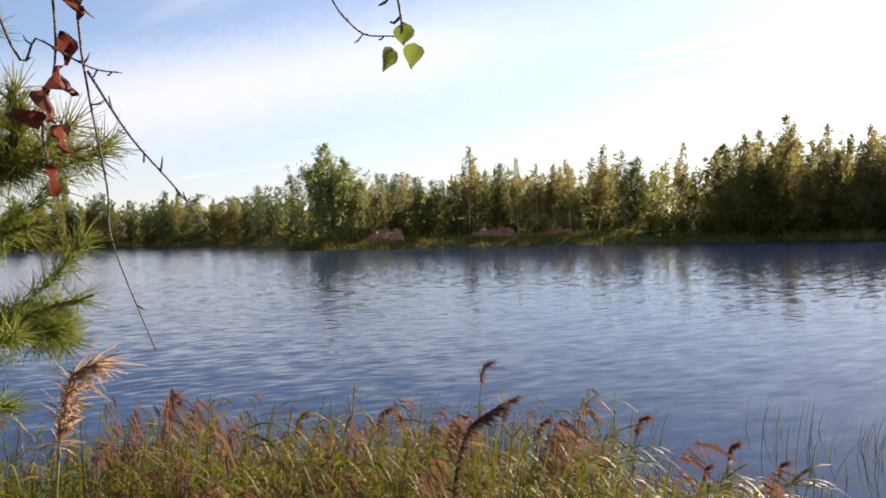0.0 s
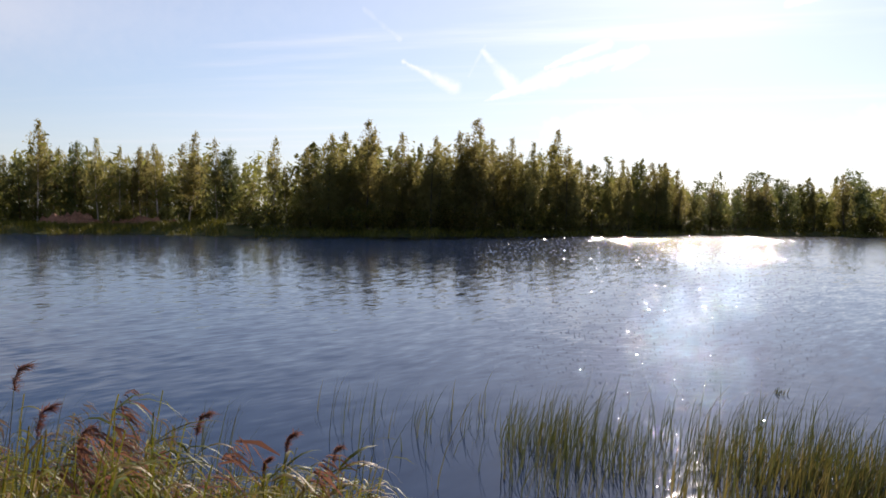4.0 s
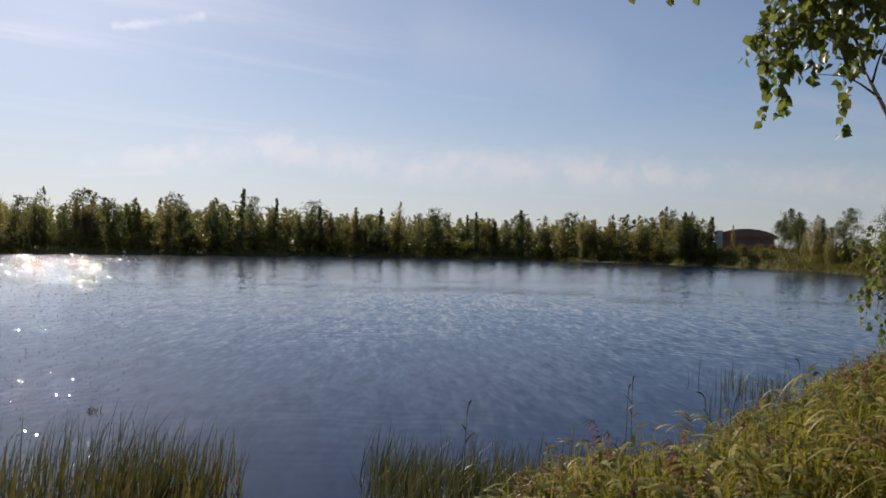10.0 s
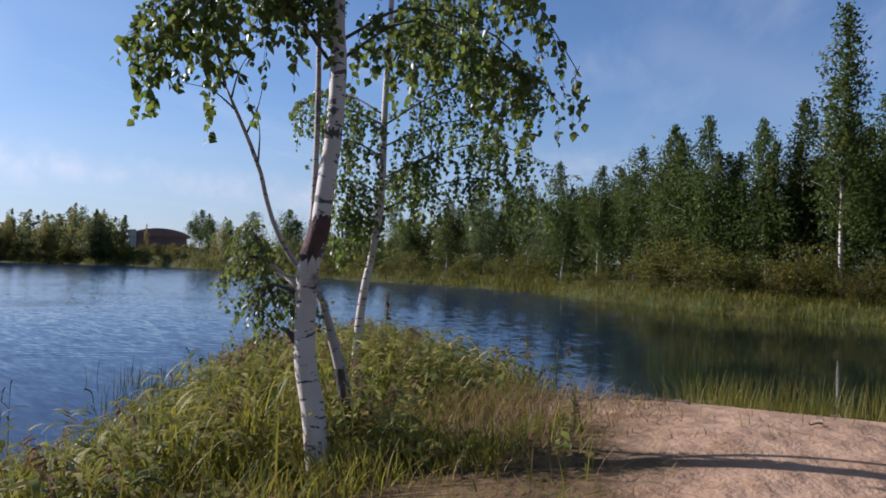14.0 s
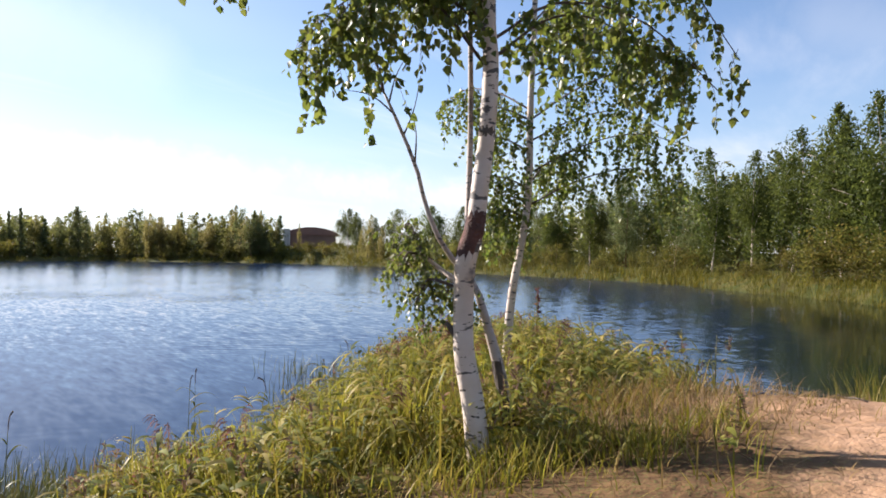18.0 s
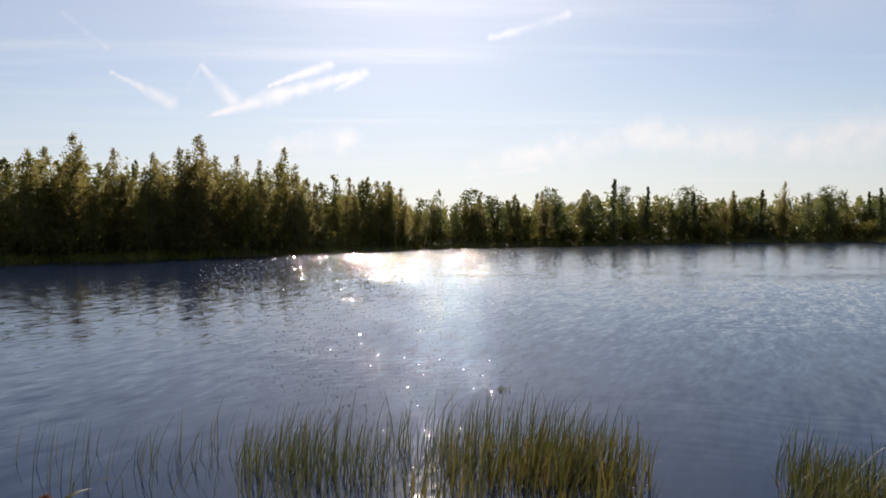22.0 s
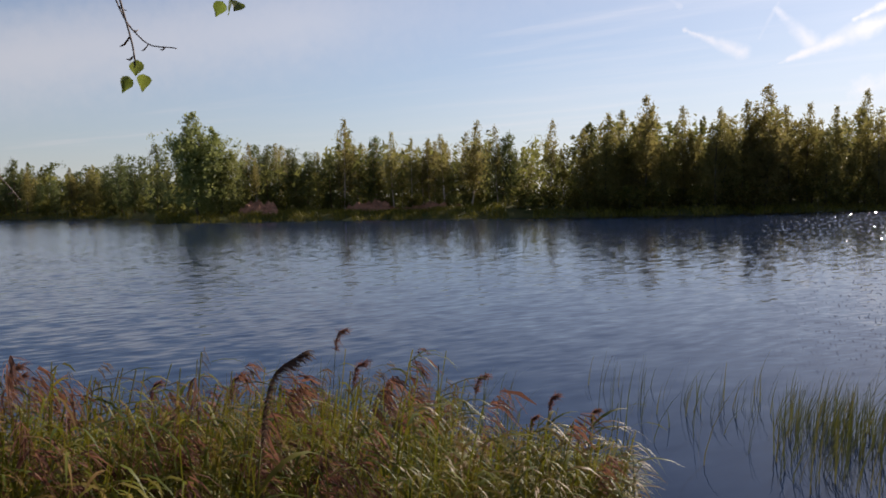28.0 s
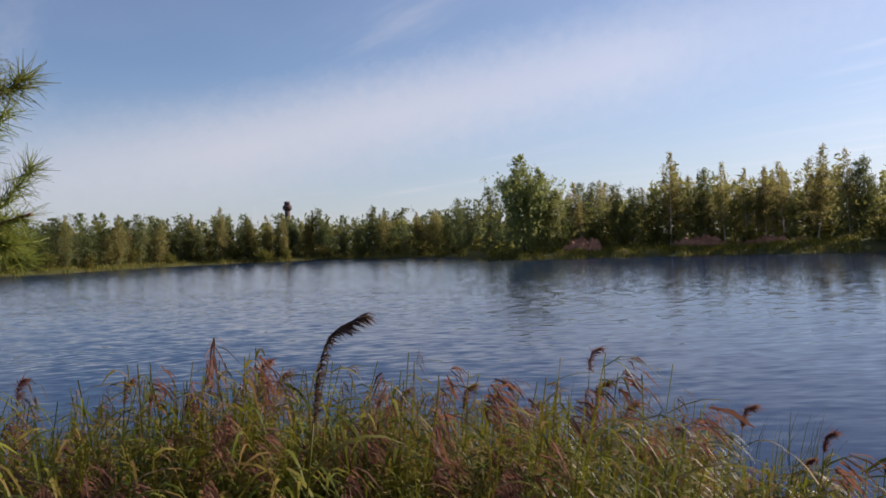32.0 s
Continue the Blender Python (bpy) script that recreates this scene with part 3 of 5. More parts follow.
def kind(name, count, H, R, low, leaders, boughs, per, size, rise, droop, shape, leaf, bark, r0, limbs=8, slim=0.36):
    KINDS[name] = []
    for _ in range(count):
        trunk = stem(rng, H, r0, rng.uniform(-1, 1), limbs, low, rise, R, shape, bark)
        KINDS[name].append((trunk, flakes("crown", crown(rng, H, R, low, leaders, boughs, per, size, rise, droop, shape, slim), leaf), H))


#     name      n  H   R   low leaders boughs per size rise droop
kind("birch", 7, 10, 2.3, 0.02, 4, 300, 36, 0.19, 0.9, 0.30, birch_shape, LEAF_BIRCH, BARK_DARK, 0.10)
kind("light_birch", 6, 10, 2.0, 0.12, 3, 240, 32, 0.18, 0.9, 0.4, birch_shape, LEAF_BIRCH, BARK_WHITE, 0.10, 10)
kind("poplar", 5, 10, 1.8, 0.02, 3, 260, 36, 0.19, 1.2, 0.25, birch_shape, LEAF_BIRCH, BARK_DARK, 0.10)
kind("pine", 4, 10, 2.2, 0.03, 1, 190, 38, 0.21, 0.4, 0.10, pine_shape, LEAF_PINE, BARK_PINE, 0.12)
kind("spruce", 2, 10, 1.9, 0.04, 0, 120, 40, 0.26, -0.25, 0.12, spire_shape, LEAF_PINE, BARK_DARK, 0.12)
kind("back_birch", 4, 10, 2.8, 0.03, 2, 110, 28, 0.33, 0.9, 0.35, birch_shape, LEAF_WOOD, BARK_DARK, 0.10, 4)
kind("back_pine", 3, 10, 2.6, 0.03, 0, 95, 28, 0.33, 0.4, 0.12, pine_shape, LEAF_PINE, BARK_DARK, 0.12, 4)
kind("willow", 2, 10, 4.6, 0.02, 7, 480, 62, 0.24, 0.8, 0.3, birch_shape, LEAF_WILLOW, BARK_DARK, 0.16)
kind("shrub", 4, 2, 1.3, 0.02, 3, 60, 26, 0.17, 0.6, 0.10, round_shape, LEAF_SHRUB, BARK_DARK, 0.04, 5, 0.36)
kind("near_birch", 6, 10, 2.9, 0.14, 3, 300, 84, 0.155, 0.9, 0.7, birch_shape, LEAF_BIRCH_GREEN, BARK_WHITE, 0.085, 12)
kind("slender_birch", 1, 10, 1.5, 0.26, 2, 210, 60, 0.135, 1.1, 0.5, birch_shape, LEAF_BIRCH_GREEN, BARK_WHITE, 0.075, 14)
kind("near_pine", 2, 10, 2.3, 0.10, 1, 200, 80, 0.155, 0.35, 0.12, pine_shape, LEAF_PINE, BARK_PINE, 0.11, 12)
kind("near_shrub", 3, 2, 1.3, 0.04, 4, 90, 50, 0.085, 0.7, 0.10, round_shape, LEAF_SHRUB, BARK_DARK, 0.03, 6)

TREE_TEXT = {
    "birch": ("yellow-green birch in early autumn on the lake shore", "tree"),
    "light_birch": ("airy yellow-green birch with a pale trunk", "tree"),
    "poplar": ("slender upright leafy tree on the lake shore", "tree"),
    "pine": ("dark green pine in the lakeside wood", "tree"),
    "spruce": ("dark narrow spruce in the lakeside wood", "tree"),
    "back_birch": ("birch in the second row of the lakeside wood", "tree"),
    "back_pine": ("pine in the second row of the lakeside wood", "tree"),
    "willow": ("broad grey-green willow on the grassy point", "tree"),
    "shrub": ("low olive-green shrub at the water's edge", "shrub"),
    "near_birch": ("tall green birch at the edge of the bay", "tree"),
    "slender_birch": ("tall slender birch with a white trunk by the bay", "tree"),
    "near_pine": ("dark green pine behind the bay", "tree"),
    "near_shrub": ("low yellowish shrub on the bay's grassy shore", "shrub"),
}


def plant(name, az, back, tall, wide=1.0):
    """A tree at that heading, so far behind the shoreline."""
    d = float(far_shore(az)) + back
    x, y = d * math.sin(radians(az)), d * math.cos(radians(az))
    trunk, leaves, H = KINDS[name][rng.integers(len(KINDS[name]))]
    s = 1.03 * tall / H
    ob = new("shrub" if "shrub" in name else name.replace("near_", "").replace("slender_", "").replace("light_", "").replace("back_", "") + "_tree")
    ob.matrix_basis = pose(x, y, height(x, y) - 0.05, rng.normal(0, 2.2), rng.normal(0, 2.2), rng.uniform(0, 360)) @ Matrix.Diagonal((s * wide, s * wide, s, 1))
    part("trunk", trunk, ob)
    part("crown", leaves, ob)
    label, category = TREE_TEXT[name]
    return tagged(ob, label, category, "trees round the lake" if category == "tree" else "shrubs on the shore")


# the trees that stand out on the skyline: heading, height over the water
LEFT_WOOD = [(-85.4, 8.3), (-82.0, 8.8), (-80.6, 9.2), (-77.2, 9.8), (-75.2, 10.5), (-73.3, 8.6), (-71.7, 8.8), (-68.8, 9.8), (-68.0, 10.0), (-64.0, 9.6), (-60.6, 8.3), (-59.3, 8.6), (-57.6, 9.5)]
POINT_BIRCHES = [(-48.5, 6.5), (-42.1, 10.6), (-38.4, 9.1), (-37.1, 8.5), (-35.7, 8.4), (-34.6, 8.6), (-32.6, 9.6), (-30.6, 8.7), (-26.8, 9.1), (-25.6, 6.6)]
POINT_PINES = [(-55.3, 8.2), (-47.6, 7.6), (-45.7, 7.1), (-44.9, 6.8), (-39.9, 8.5), (-29.6, 7.8), (-24.7, 5.8)]
TALL_WOOD = [(-22.7, 9.8), (-21.5, 10.3), (-19.9, 11.4), (-17.2, 10.5), (-15.1, 10.0), (-14.3, 9.7), (-13.3, 10.8), (-11.8, 12.0), (-10.2, 10.6), (-9.5, 10.7), (-7.5, 10.4), (-5.8, 12.0), (-5.0, 9.0), (-4.1, 8.6), (-1.0, 9.3), (1.3, 9.3), (1.9, 9.4), (2.9, 8.6)]
FAR_WOOD = [(5.2, 6.5), (8.7, 7.5), (11.8, 7.2), (13.7, 8.8), (16.5, 8.3), (18.6, 10.6), (19.4, 9.7), (21.0, 9.8), (23.6, 9.9), (24.4, 9.0), (27.0, 9.0), (28.7, 8.8), (30.1, 10.2), (31.7, 8.2), (32.7, 9.3), (35.4, 8.6), (36.0, 8.9), (37.4, 7.4), (39.5, 9.5), (41.0, 7.9), (43.9, 8.7), (44.8, 8.1), (45.9, 7.6), (48.1, 7.6), (49.8, 9.6), (50.9, 8.4), (51.4, 8.5), (53.0, 7.6)]
BAY_WOOD = [(58.7, 6.8), (67.7, 4.2), (70.2, 5.0), (72.7, 5.4), (76.0, 7.0), (78.6, 7.5), (82.0, 7.7), (84.5, 8.5), (87.2, 7.7), (89.7, 8.6), (91.6, 9.3), (92.8, 8.6), (94.6, 9.2), (96.8, 7.5), (98.9, 8.8), (100.9, 9.8), (103.4, 12.7), (105.1, 9.7), (107.1, 8.8), (108.6, 8.8), (110.3, 11.4), (112.5, 11.0), (115.0, 10.0)]

for az, h, wide in ((50.1, 8.6, 1.1), (50.9, 6.6, 1.2), (51.4, 7.4, 1.1), (52.0, 5.4, 1.0)):
    plant("pine", az, 3.5, h - 0.8, wide)
for az, h, wide in ((52.9, 6.4, 0.6), (54.4, 5.3, 0.6), (58.9, 5.4, 0.9), (59.4, 7.0, 0.9), (60.5, 5.3, 0.9), (62.5, 4.0, 1.2), (64.5, 4.2, 1.2)):
    plant("poplar" if wide < 0.8 else "birch" if h > 4.6 else "pine", az, 4, h - 0.8, wide)
plant("poplar", -70.6, 4.5, 8.0, 1.1)
plant("pine", -69.9, 4.5, 7.6, 1.0)
plant("willow", -52.6, 4.0, 10.4, 0.95)
plant("willow", -51.0, 4.5, 8.4, 0.9)
for az, h in LEFT_WOOD:
    plant("pine" if rng.uniform() < 0.45 else "birch", az, 5, h - 1.2)
for az, h in POINT_BIRCHES:
    plant("light_birch", az, 10, 1.06 * h - 1.2, rng.uniform(0.85, 1.1))
for az, h in POINT_PINES:
    plant("pine", az, 12, 1.08 * h - 1.2)
for az, h in TALL_WOOD:
    plant(("poplar", "birch", "birch", "birch")[rng.integers(4)], az, 4, h - 1.0, rng.uniform(0.85, 1.25))
for az, h in FAR_WOOD:
    plant(("pine", "birch", "birch", "poplar", "spruce")[rng.integers(5)], az, 5, h - 1.2, rng.uniform(0.85, 1.6))
for az, h in BAY_WOOD:
    plant("slender_birch" if 103 < az < 104 else "near_birch" if rng.uniform() < 0.75 else "near_pine", az, 4.0 if 103 < az < 104 else 7, h - 0.8)


def fill(name_list, az0, az1, step, back0, back1, tall0, tall1):
    """Trees between and behind those of the skyline."""
    az = az0
    while az < az1:
        plant(name_list[rng.integers(len(name_list))], az, rng.uniform(back0, back1), rng.uniform(tall0, tall1), rng.uniform(0.9, 1.7))
        az += step * rng.uniform(0.6, 1.4)


fill(("pine", "birch", "pine"), -96, -56, 1.1, 4, 8, 4.8, 7.4)
fill(("back_pine", "back_birch", "back_pine"), -96, -56, 0.9, 8, 15, 6.0, 8.2)
fill(("light_birch", "light_birch", "light_birch", "pine"), -49, -28, 0.75, 10, 18, 4.8, 7.6)
fill(("birch", "poplar"), -24, 3.5, 1.3, 3, 7, 5.2, 8.0)
fill(("back_birch",), -24, 3.5, 0.9, 8, 13, 7.0, 9.0)
fill(("birch", "pine", "birch", "poplar"), 3, 52.3, 1.2, 4, 8, 4.2, 7.4)
fill(("back_birch", "back_pine"), 3, 52.3, 0.9, 9, 15, 5.5, 8.0)
fill(("near_birch", "near_birch", "near_pine"), 58, 118, 2.3, 7, 16, 5.0, 7.5)
fill(("shrub",), -96, -56, 2.2, 1, 4, 1.2, 2.6)
fill(("shrub",), -47, -29, 1.8, 7, 11, 0.8, 1.8)
fill(("shrub",), -29, 4, 1.4, 1.5, 4, 1.2, 3.0)
fill(("shrub",), 3, 54.2, 1.2, 1, 4, 1.2, 2.8)
fill(("near_shrub",), 66, 118, 1.3, 1.8, 6, 0.7, 2.4)

fill(("shrub",), 53.6, 63.0, 0.5, 1, 14, 0.5, 1.6)

# woods behind, all round
back_rng = np.random.default_rng(11)
marks = sorted(LEFT_WOOD + POINT_BIRCHES + POINT_PINES + TALL_WOOD + FAR_WOOD + [p for p in BAY_WOOD if p[0] > 60] + [(-180, 8.0), (-100, 8.5), (56.0, 4.0), (58.7, 4.0), (130, 9.0), (180, 8.0)])
m = 120000
az = np.concatenate([back_rng.uniform(-100, 120, m), back_rng.uniform(120, 260, 20000)])
az[az > 180] -= 360
m = len(az)
deep = far_shore(az) + 9 + 24 * back_rng.uniform(0, 1, m)
skyline = np.interp(az, *zip(*marks)) * np.where((az > 52.6) & (az < 59.5), 0.5, 1.0)
cell = az * 2.6 + 0.3 * np.sin(az * 9.1)
crest = 0.68 + 0.24 * (np.abs(np.sin(np.floor(cell) * 12.9898) * 43758.5453) % 1.0) - 0.28 * (np.abs(cell % 1 - 0.5) * 2) ** 2
lift = back_rng.uniform(0, 1, m) ** 1.1
pts = np.stack([deep * np.sin(np.radians(az)), deep * np.cos(np.radians(az)), 0.9 + lift * (skyline * crest * deep / (deep - 9) - 0.9)], 1)
tagged(new("far_woods", flakes("far_woods", leaf_flakes(pts, (0.0062 * np.clip(deep, 30, 120))[:, None], back_rng, 0.5, 1.6, 0.26), LEAF_WOOD)), "dark green mixed wood behind the shore", "woods", kind="stuff")


# ---- near birches ----
BIRCH_LEAF = np.array([(0, 0, 0), (0.42, 0.30, 0.05), (0.30, 0.62, 0.03), (0, 1.0, -0.06), (-0.30, 0.62, 0.03), (-0.42, 0.30, 0.05)])


def leaves_mesh(name, at, size, rng, mat, hang=1.0):
    """Birch leaves with a folded blade, each hanging from its stalk."""
    n = len(at)
    d = rng.normal(size=(n, 3)) * 0.55
    d[:, 2] -= hang
    d /= np.linalg.norm(d, axis=1, keepdims=True)
    s = np.cross(d, rng.normal(size=(n, 3)))
    s /= np.linalg.norm(s, axis=1, keepdims=True)
    u = np.cross(s, d)
    k = np.reshape(size, (-1, 1, 1)) * rng.uniform(0.6, 1.2, (n, 1, 1))
    L = BIRCH_LEAF
    v = at[:, None] + k * (L[None, :, 0:1] * s[:, None] + L[None, :, 1:2] * d[:, None] + L[None, :, 2:3] * u[:, None] * 2)
    verts = v.reshape(-1, 3)
    o = 6 * np.arange(n)[:, None]
    faces = np.concatenate([o + np.array([[0, 1, 2, 3]]), o + np.array([[0, 3, 4, 5]])]).astype(np.int32)
    me = bpy.data.meshes.new(name)
    me.vertices.add(len(verts))
    me.vertices.foreach_set("co", verts.astype(np.float32).ravel())
    me.loops.add(faces.size)
    me.loops.foreach_set("vertex_index", faces.ravel())
    me.polygons.add(len(faces))
    me.polygons.foreach_set("loop_start", np.arange(0, faces.size, 4, dtype=np.int32))
    me.materials.append(mat)
    me.update(calc_edges=True)
    return me


def spray(rng, branches, per_branch, length, spacing):
    """Hanging twigs from each branch, and the leaf stalks along them: (twig lines, leaf places)."""
    lines, spots = [], []
    for pts, start, *share in branches:
        curve = curve_points(pts, 40)
        for _ in range(int(per_branch * (share[0] if share else 1))):
            q = rng.uniform(start, 1.0)
            p = curve[int(q * 39)] + rng.normal(scale=0.02, size=3)
            way = rng.normal(size=3) * np.array([0.5, 0.5, 0.15])
            low = bool(share) and share[0] > 0.75
            n = int(rng.uniform(0.5, 1.15) * length * (0.55 if low else 1.0) / spacing)
            line = [p]
            for j in range(n):
                way = way * 0.83 + np.array([0, 0, -0.18]) + rng.normal(size=3) * 0.06
                p = p + way / max(np.linalg.norm(way), 1e-6) * spacing
                line.append(p)
                for _ in range(rng.integers(1, 3)):
                    spots.append((*(p + rng.normal(scale=0.012, size=3)), 0.58 if low else 1.0))
            lines.append(np.array(line))
    return lines, np.array(spots)


def near_birch(label, trunk_pts, trunk_r, extra, branches, per_branch, length, size, seed, leaf_mat):
    r = np.random.default_rng(seed)
    ob = new("birch_tree")
    base = Vector(trunk_pts[0])
    ob.location = base
    inv = Matrix.Translation(-base)

    def own(name, me, tag=""):
        me.transform(inv)
        return part(name, me, ob, tag)

    c = curve_points(trunk_pts, 36)
    own("trunk", tube("trunk", c, np.interp(np.linspace(0, 1, 36), np.linspace(0, 1, len(trunk_r)), trunk_r), BARK_WHITE, 16), "white bark with dark bands")
    for name, pts, rad, mat, tag in extra:
        c = curve_points(pts, 18)
        own(name, tube(name, c, np.interp(np.linspace(0, 1, 18), np.linspace(0, 1, len(rad)), rad), mat, 10), tag)
    for pts, *_ in branches:
        own("branch", tube("branch", curve_points(pts, 14), np.linspace(0.010, 0.0025, 14), TWIG, 6))
    lines, spots = spray(r, branches, per_branch, length, 0.035)
    v, f = [], []
    for line in lines:
        tube_geometry(line[::3] if len(line) > 6 else line, np.linspace(0.0022, 0.0009, len(line[::3] if len(line) > 6 else line)), 3, v, f)
    tagged(own("twig_spray", mesh_of("twig_spray", v, f, TWIG)), kind="stuff")
    tagged(own("foliage", leaves_mesh("foliage", spots[:, :3], size * spots[:, 3], r, leaf_mat)), kind="stuff")
    return tagged(ob, label, "tree", "birches on the spit")


MAIN = [(3.438, 1.551, 0.55), (3.42, 1.593, 1.017), (3.397, 1.643, 1.322), (3.395, 1.647, 1.571), (3.399, 1.639, 1.792), (3.418, 1.598, 1.96), (3.43, 1.57, 2.212), (3.443, 1.54, 2.493), (3.449, 1.526, 2.832), (3.443, 1.539, 3.141), (3.45, 1.52, 4.2), (3.46, 1.5, 5.4)]
STEM = [(3.74, 1.475, 0.55), (3.721, 1.522, 0.987), (3.699, 1.576, 1.255), (3.679, 1.624, 1.434), (3.648, 1.695, 1.671), (3.58, 1.84, 1.86), (3.534, 1.931, 2.077), (3.505, 1.984, 2.307), (3.449, 2.084, 2.578), (3.413, 2.145, 2.727)]
near_birch("multi-stemmed birch with white bark and drooping green leaves", MAIN, [0.070, 0.060, 0.055, 0.052, 0.056, 0.050, 0.046, 0.044, 0.042, 0.038, 0.025, 0.008],
    [("stem", STEM, [0.042, 0.035, 0.030, 0.024, 0.016, 0.013, 0.012, 0.010, 0.006], BARK_GREY, "thin leaning second stem"),
     ("stem", [(3.41, 1.63, 1.72), (3.50, 1.675, 1.95), (3.58, 1.70, 2.2), (3.62, 1.71, 2.5), (3.63, 1.715, 2.8), (3.63, 1.72, 3.15), (3.62, 1.72, 4.0)], [0.016, 0.017, 0.017, 0.016, 0.015, 0.013, 0.006], BARK_GREY, "thin upright third stem"),
     ("bark_patch", [(3.397, 1.642, 1.77), (3.404, 1.630, 1.85), (3.414, 1.604, 1.94), (3.420, 1.592, 2.0), (3.424, 1.584, 2.06)], [0.053, 0.0575, 0.0545, 0.053, 0.049], BARK_BROWN, "peeled red-brown bark"),
     ("bark_patch", [(3.440, 1.546, 2.44), (3.4415, 1.5425, 2.47), (3.443, 1.540, 2.50)], [0.0445, 0.0465, 0.0445], BARK_DARK, "dark bark band"),
     ("bark_patch", [(3.438, 1.551, 0.56), (3.435, 1.560, 0.68), (3.432, 1.566, 0.75)], [0.073, 0.071, 0.066], BARK_DARK, "dark cracked bark at the foot"),
     ("bark_patch", [(3.74, 1.475, 0.55), (3.729, 1.5, 0.8), (3.72, 1.525, 0.99), (3.706, 1.56, 1.17), (3.699, 1.577, 1.26)], [0.044, 0.0405, 0.0365, 0.0355, 0.031], BARK_DARK, "dark scabby bark on the lower stem"),
     *[("bare_twig", [root, mid, tip], [0.006, 0.003, 0.0012], TWIG, "thin leafless twig") for root, mid, tip in (
         ((3.41, 2.145, 2.72), (3.36, 2.24, 2.86), (3.28, 2.36, 2.93)), ((3.43, 2.12, 2.66), (3.40, 2.06, 2.80), (3.38, 1.97, 2.92)),
         ((3.47, 2.05, 2.48), (3.46, 1.98, 2.62), (3.42, 1.92, 2.79)), ((3.45, 2.09, 2.60), (3.38, 2.20, 2.70), (3.30, 2.33, 2.73)),
         ((3.50, 1.99, 2.33), (3.47, 1.97, 2.50), (3.46, 2.00, 2.64)))],
     ("limb", [(3.40, 1.65, 1.66), (3.473, 1.831, 1.76), (3.435, 1.904, 1.83)], [0.02, 0.014, 0.011], BARK_WHITE, "short side limb"),
     ("limb", [(3.40, 1.64, 1.33), (3.371, 1.698, 1.434), (3.355, 1.73, 1.478)], [0.022, 0.016, 0.012], BARK_DARK, "broken dark stub")],
    [([(3.44, 1.54, 2.80), (3.25, 1.80, 3.15), (3.02, 2.1, 3.12), (2.88, 2.33, 2.86)], 0.2, 0.7),
     ([(3.44, 1.54, 2.95), (3.2, 1.70, 3.35), (2.97, 1.9, 3.26), (2.86, 2.08, 2.96)], 0.15, 0.74),
     ([(3.44, 1.54, 3.0), (3.3, 1.9, 3.3), (3.2, 2.12, 3.16), (3.1, 2.32, 2.9)], 0.15, 0.74),
     ([(3.44, 1.54, 3.1), (3.25, 1.72, 3.5), (3.05, 1.85, 3.6), (2.86, 1.98, 3.35)], 0.15, 0.7),
     ([(3.45, 1.52, 3.2), (3.2, 1.85, 3.6), (2.95, 2.2, 3.65), (2.72, 2.55, 3.35)], 0.1, 0.7),
     ([(3.45, 1.52, 3.3), (3.3, 1.95, 3.65), (3.15, 2.25, 3.65), (2.95, 2.5, 3.4)], 0.1, 0.7),
     ([(3.45, 1.52, 3.4), (3.0, 2.1, 3.75), (2.8, 2.5, 3.65), (2.62, 2.75, 3.3)], 0.1, 0.74),
     ([(3.45, 1.52, 3.35), (3.55, 1.9, 3.6), (3.52, 2.12, 3.42), (3.42, 2.35, 3.1)], 0.1, 0.7),
     ([(3.41, 2.145, 2.73), (3.40, 2.17, 2.85), (3.36, 2.21, 2.95), (3.31, 2.24, 3.03)], 0.3, 0.12),
     ([(3.45, 1.52, 2.95), (3.75, 1.25, 3.2), (4.0, 0.85, 3.12), (4.16, 0.47, 2.74)], 0.2, 0.74),
     ([(3.45, 1.52, 3.3), (3.8, 1.1, 3.6), (4.08, 0.7, 3.42), (4.18, 0.36, 2.9)], 0.2, 0.74),
     ([(3.45, 1.52, 2.85), (3.7, 1.3, 3.1), (3.95, 1.1, 3.15), (4.1, 0.8, 2.95)], 0.2, 0.74),
     ([(3.45, 1.52, 3.4), (3.3, 1.1, 3.7), (3.5, 0.8, 3.65), (3.7, 0.5, 3.3)], 0.2, 0.74),
     ([(3.45, 1.52, 3.5), (3.85, 1.3, 3.75), (4.1, 1.0, 3.7), (4.25, 0.7, 3.4)], 0.2, 0.74),
     ([(3.45, 1.52, 3.8), (3.2, 1.9, 4.1), (2.9, 2.2, 4.0), (2.7, 2.4, 3.6)], 0.1, 0.7),
     ([(3.45, 1.52, 4.2), (3.8, 1.7, 4.5), (4.1, 1.9, 4.4), (4.3, 2.1, 4.0)], 0.1, 0.7),
     ([(3.45, 1.52, 4.6), (3.6, 1.1, 4.9), (3.8, 0.8, 4.7), (4.0, 0.5, 4.3)], 0.1, 0.7),
     ([(3.435, 1.904, 1.83), (3.40, 1.95, 1.96), (3.38, 1.97, 2.0), (3.37, 2.0, 1.96)], 0.0, 0.9),
     ([(3.435, 1.904, 1.83), (3.40, 1.96, 1.84), (3.38, 1.98, 1.82), (3.36, 2.02, 1.72)], 0.0, 0.9),
     ([(3.42, 1.70, 1.66), (3.40, 1.84, 1.70), (3.40, 1.88, 1.66), (3.38, 1.93, 1.56)], 0.1, 0.9),
     ([(3.40, 1.66, 1.60), (3.48, 1.72, 1.66), (3.54, 1.80, 1.64), (3.55, 1.86, 1.54)], 0.1, 0.8)],
    40, 0.46, 0.052, 21, LEAF_NEAR)
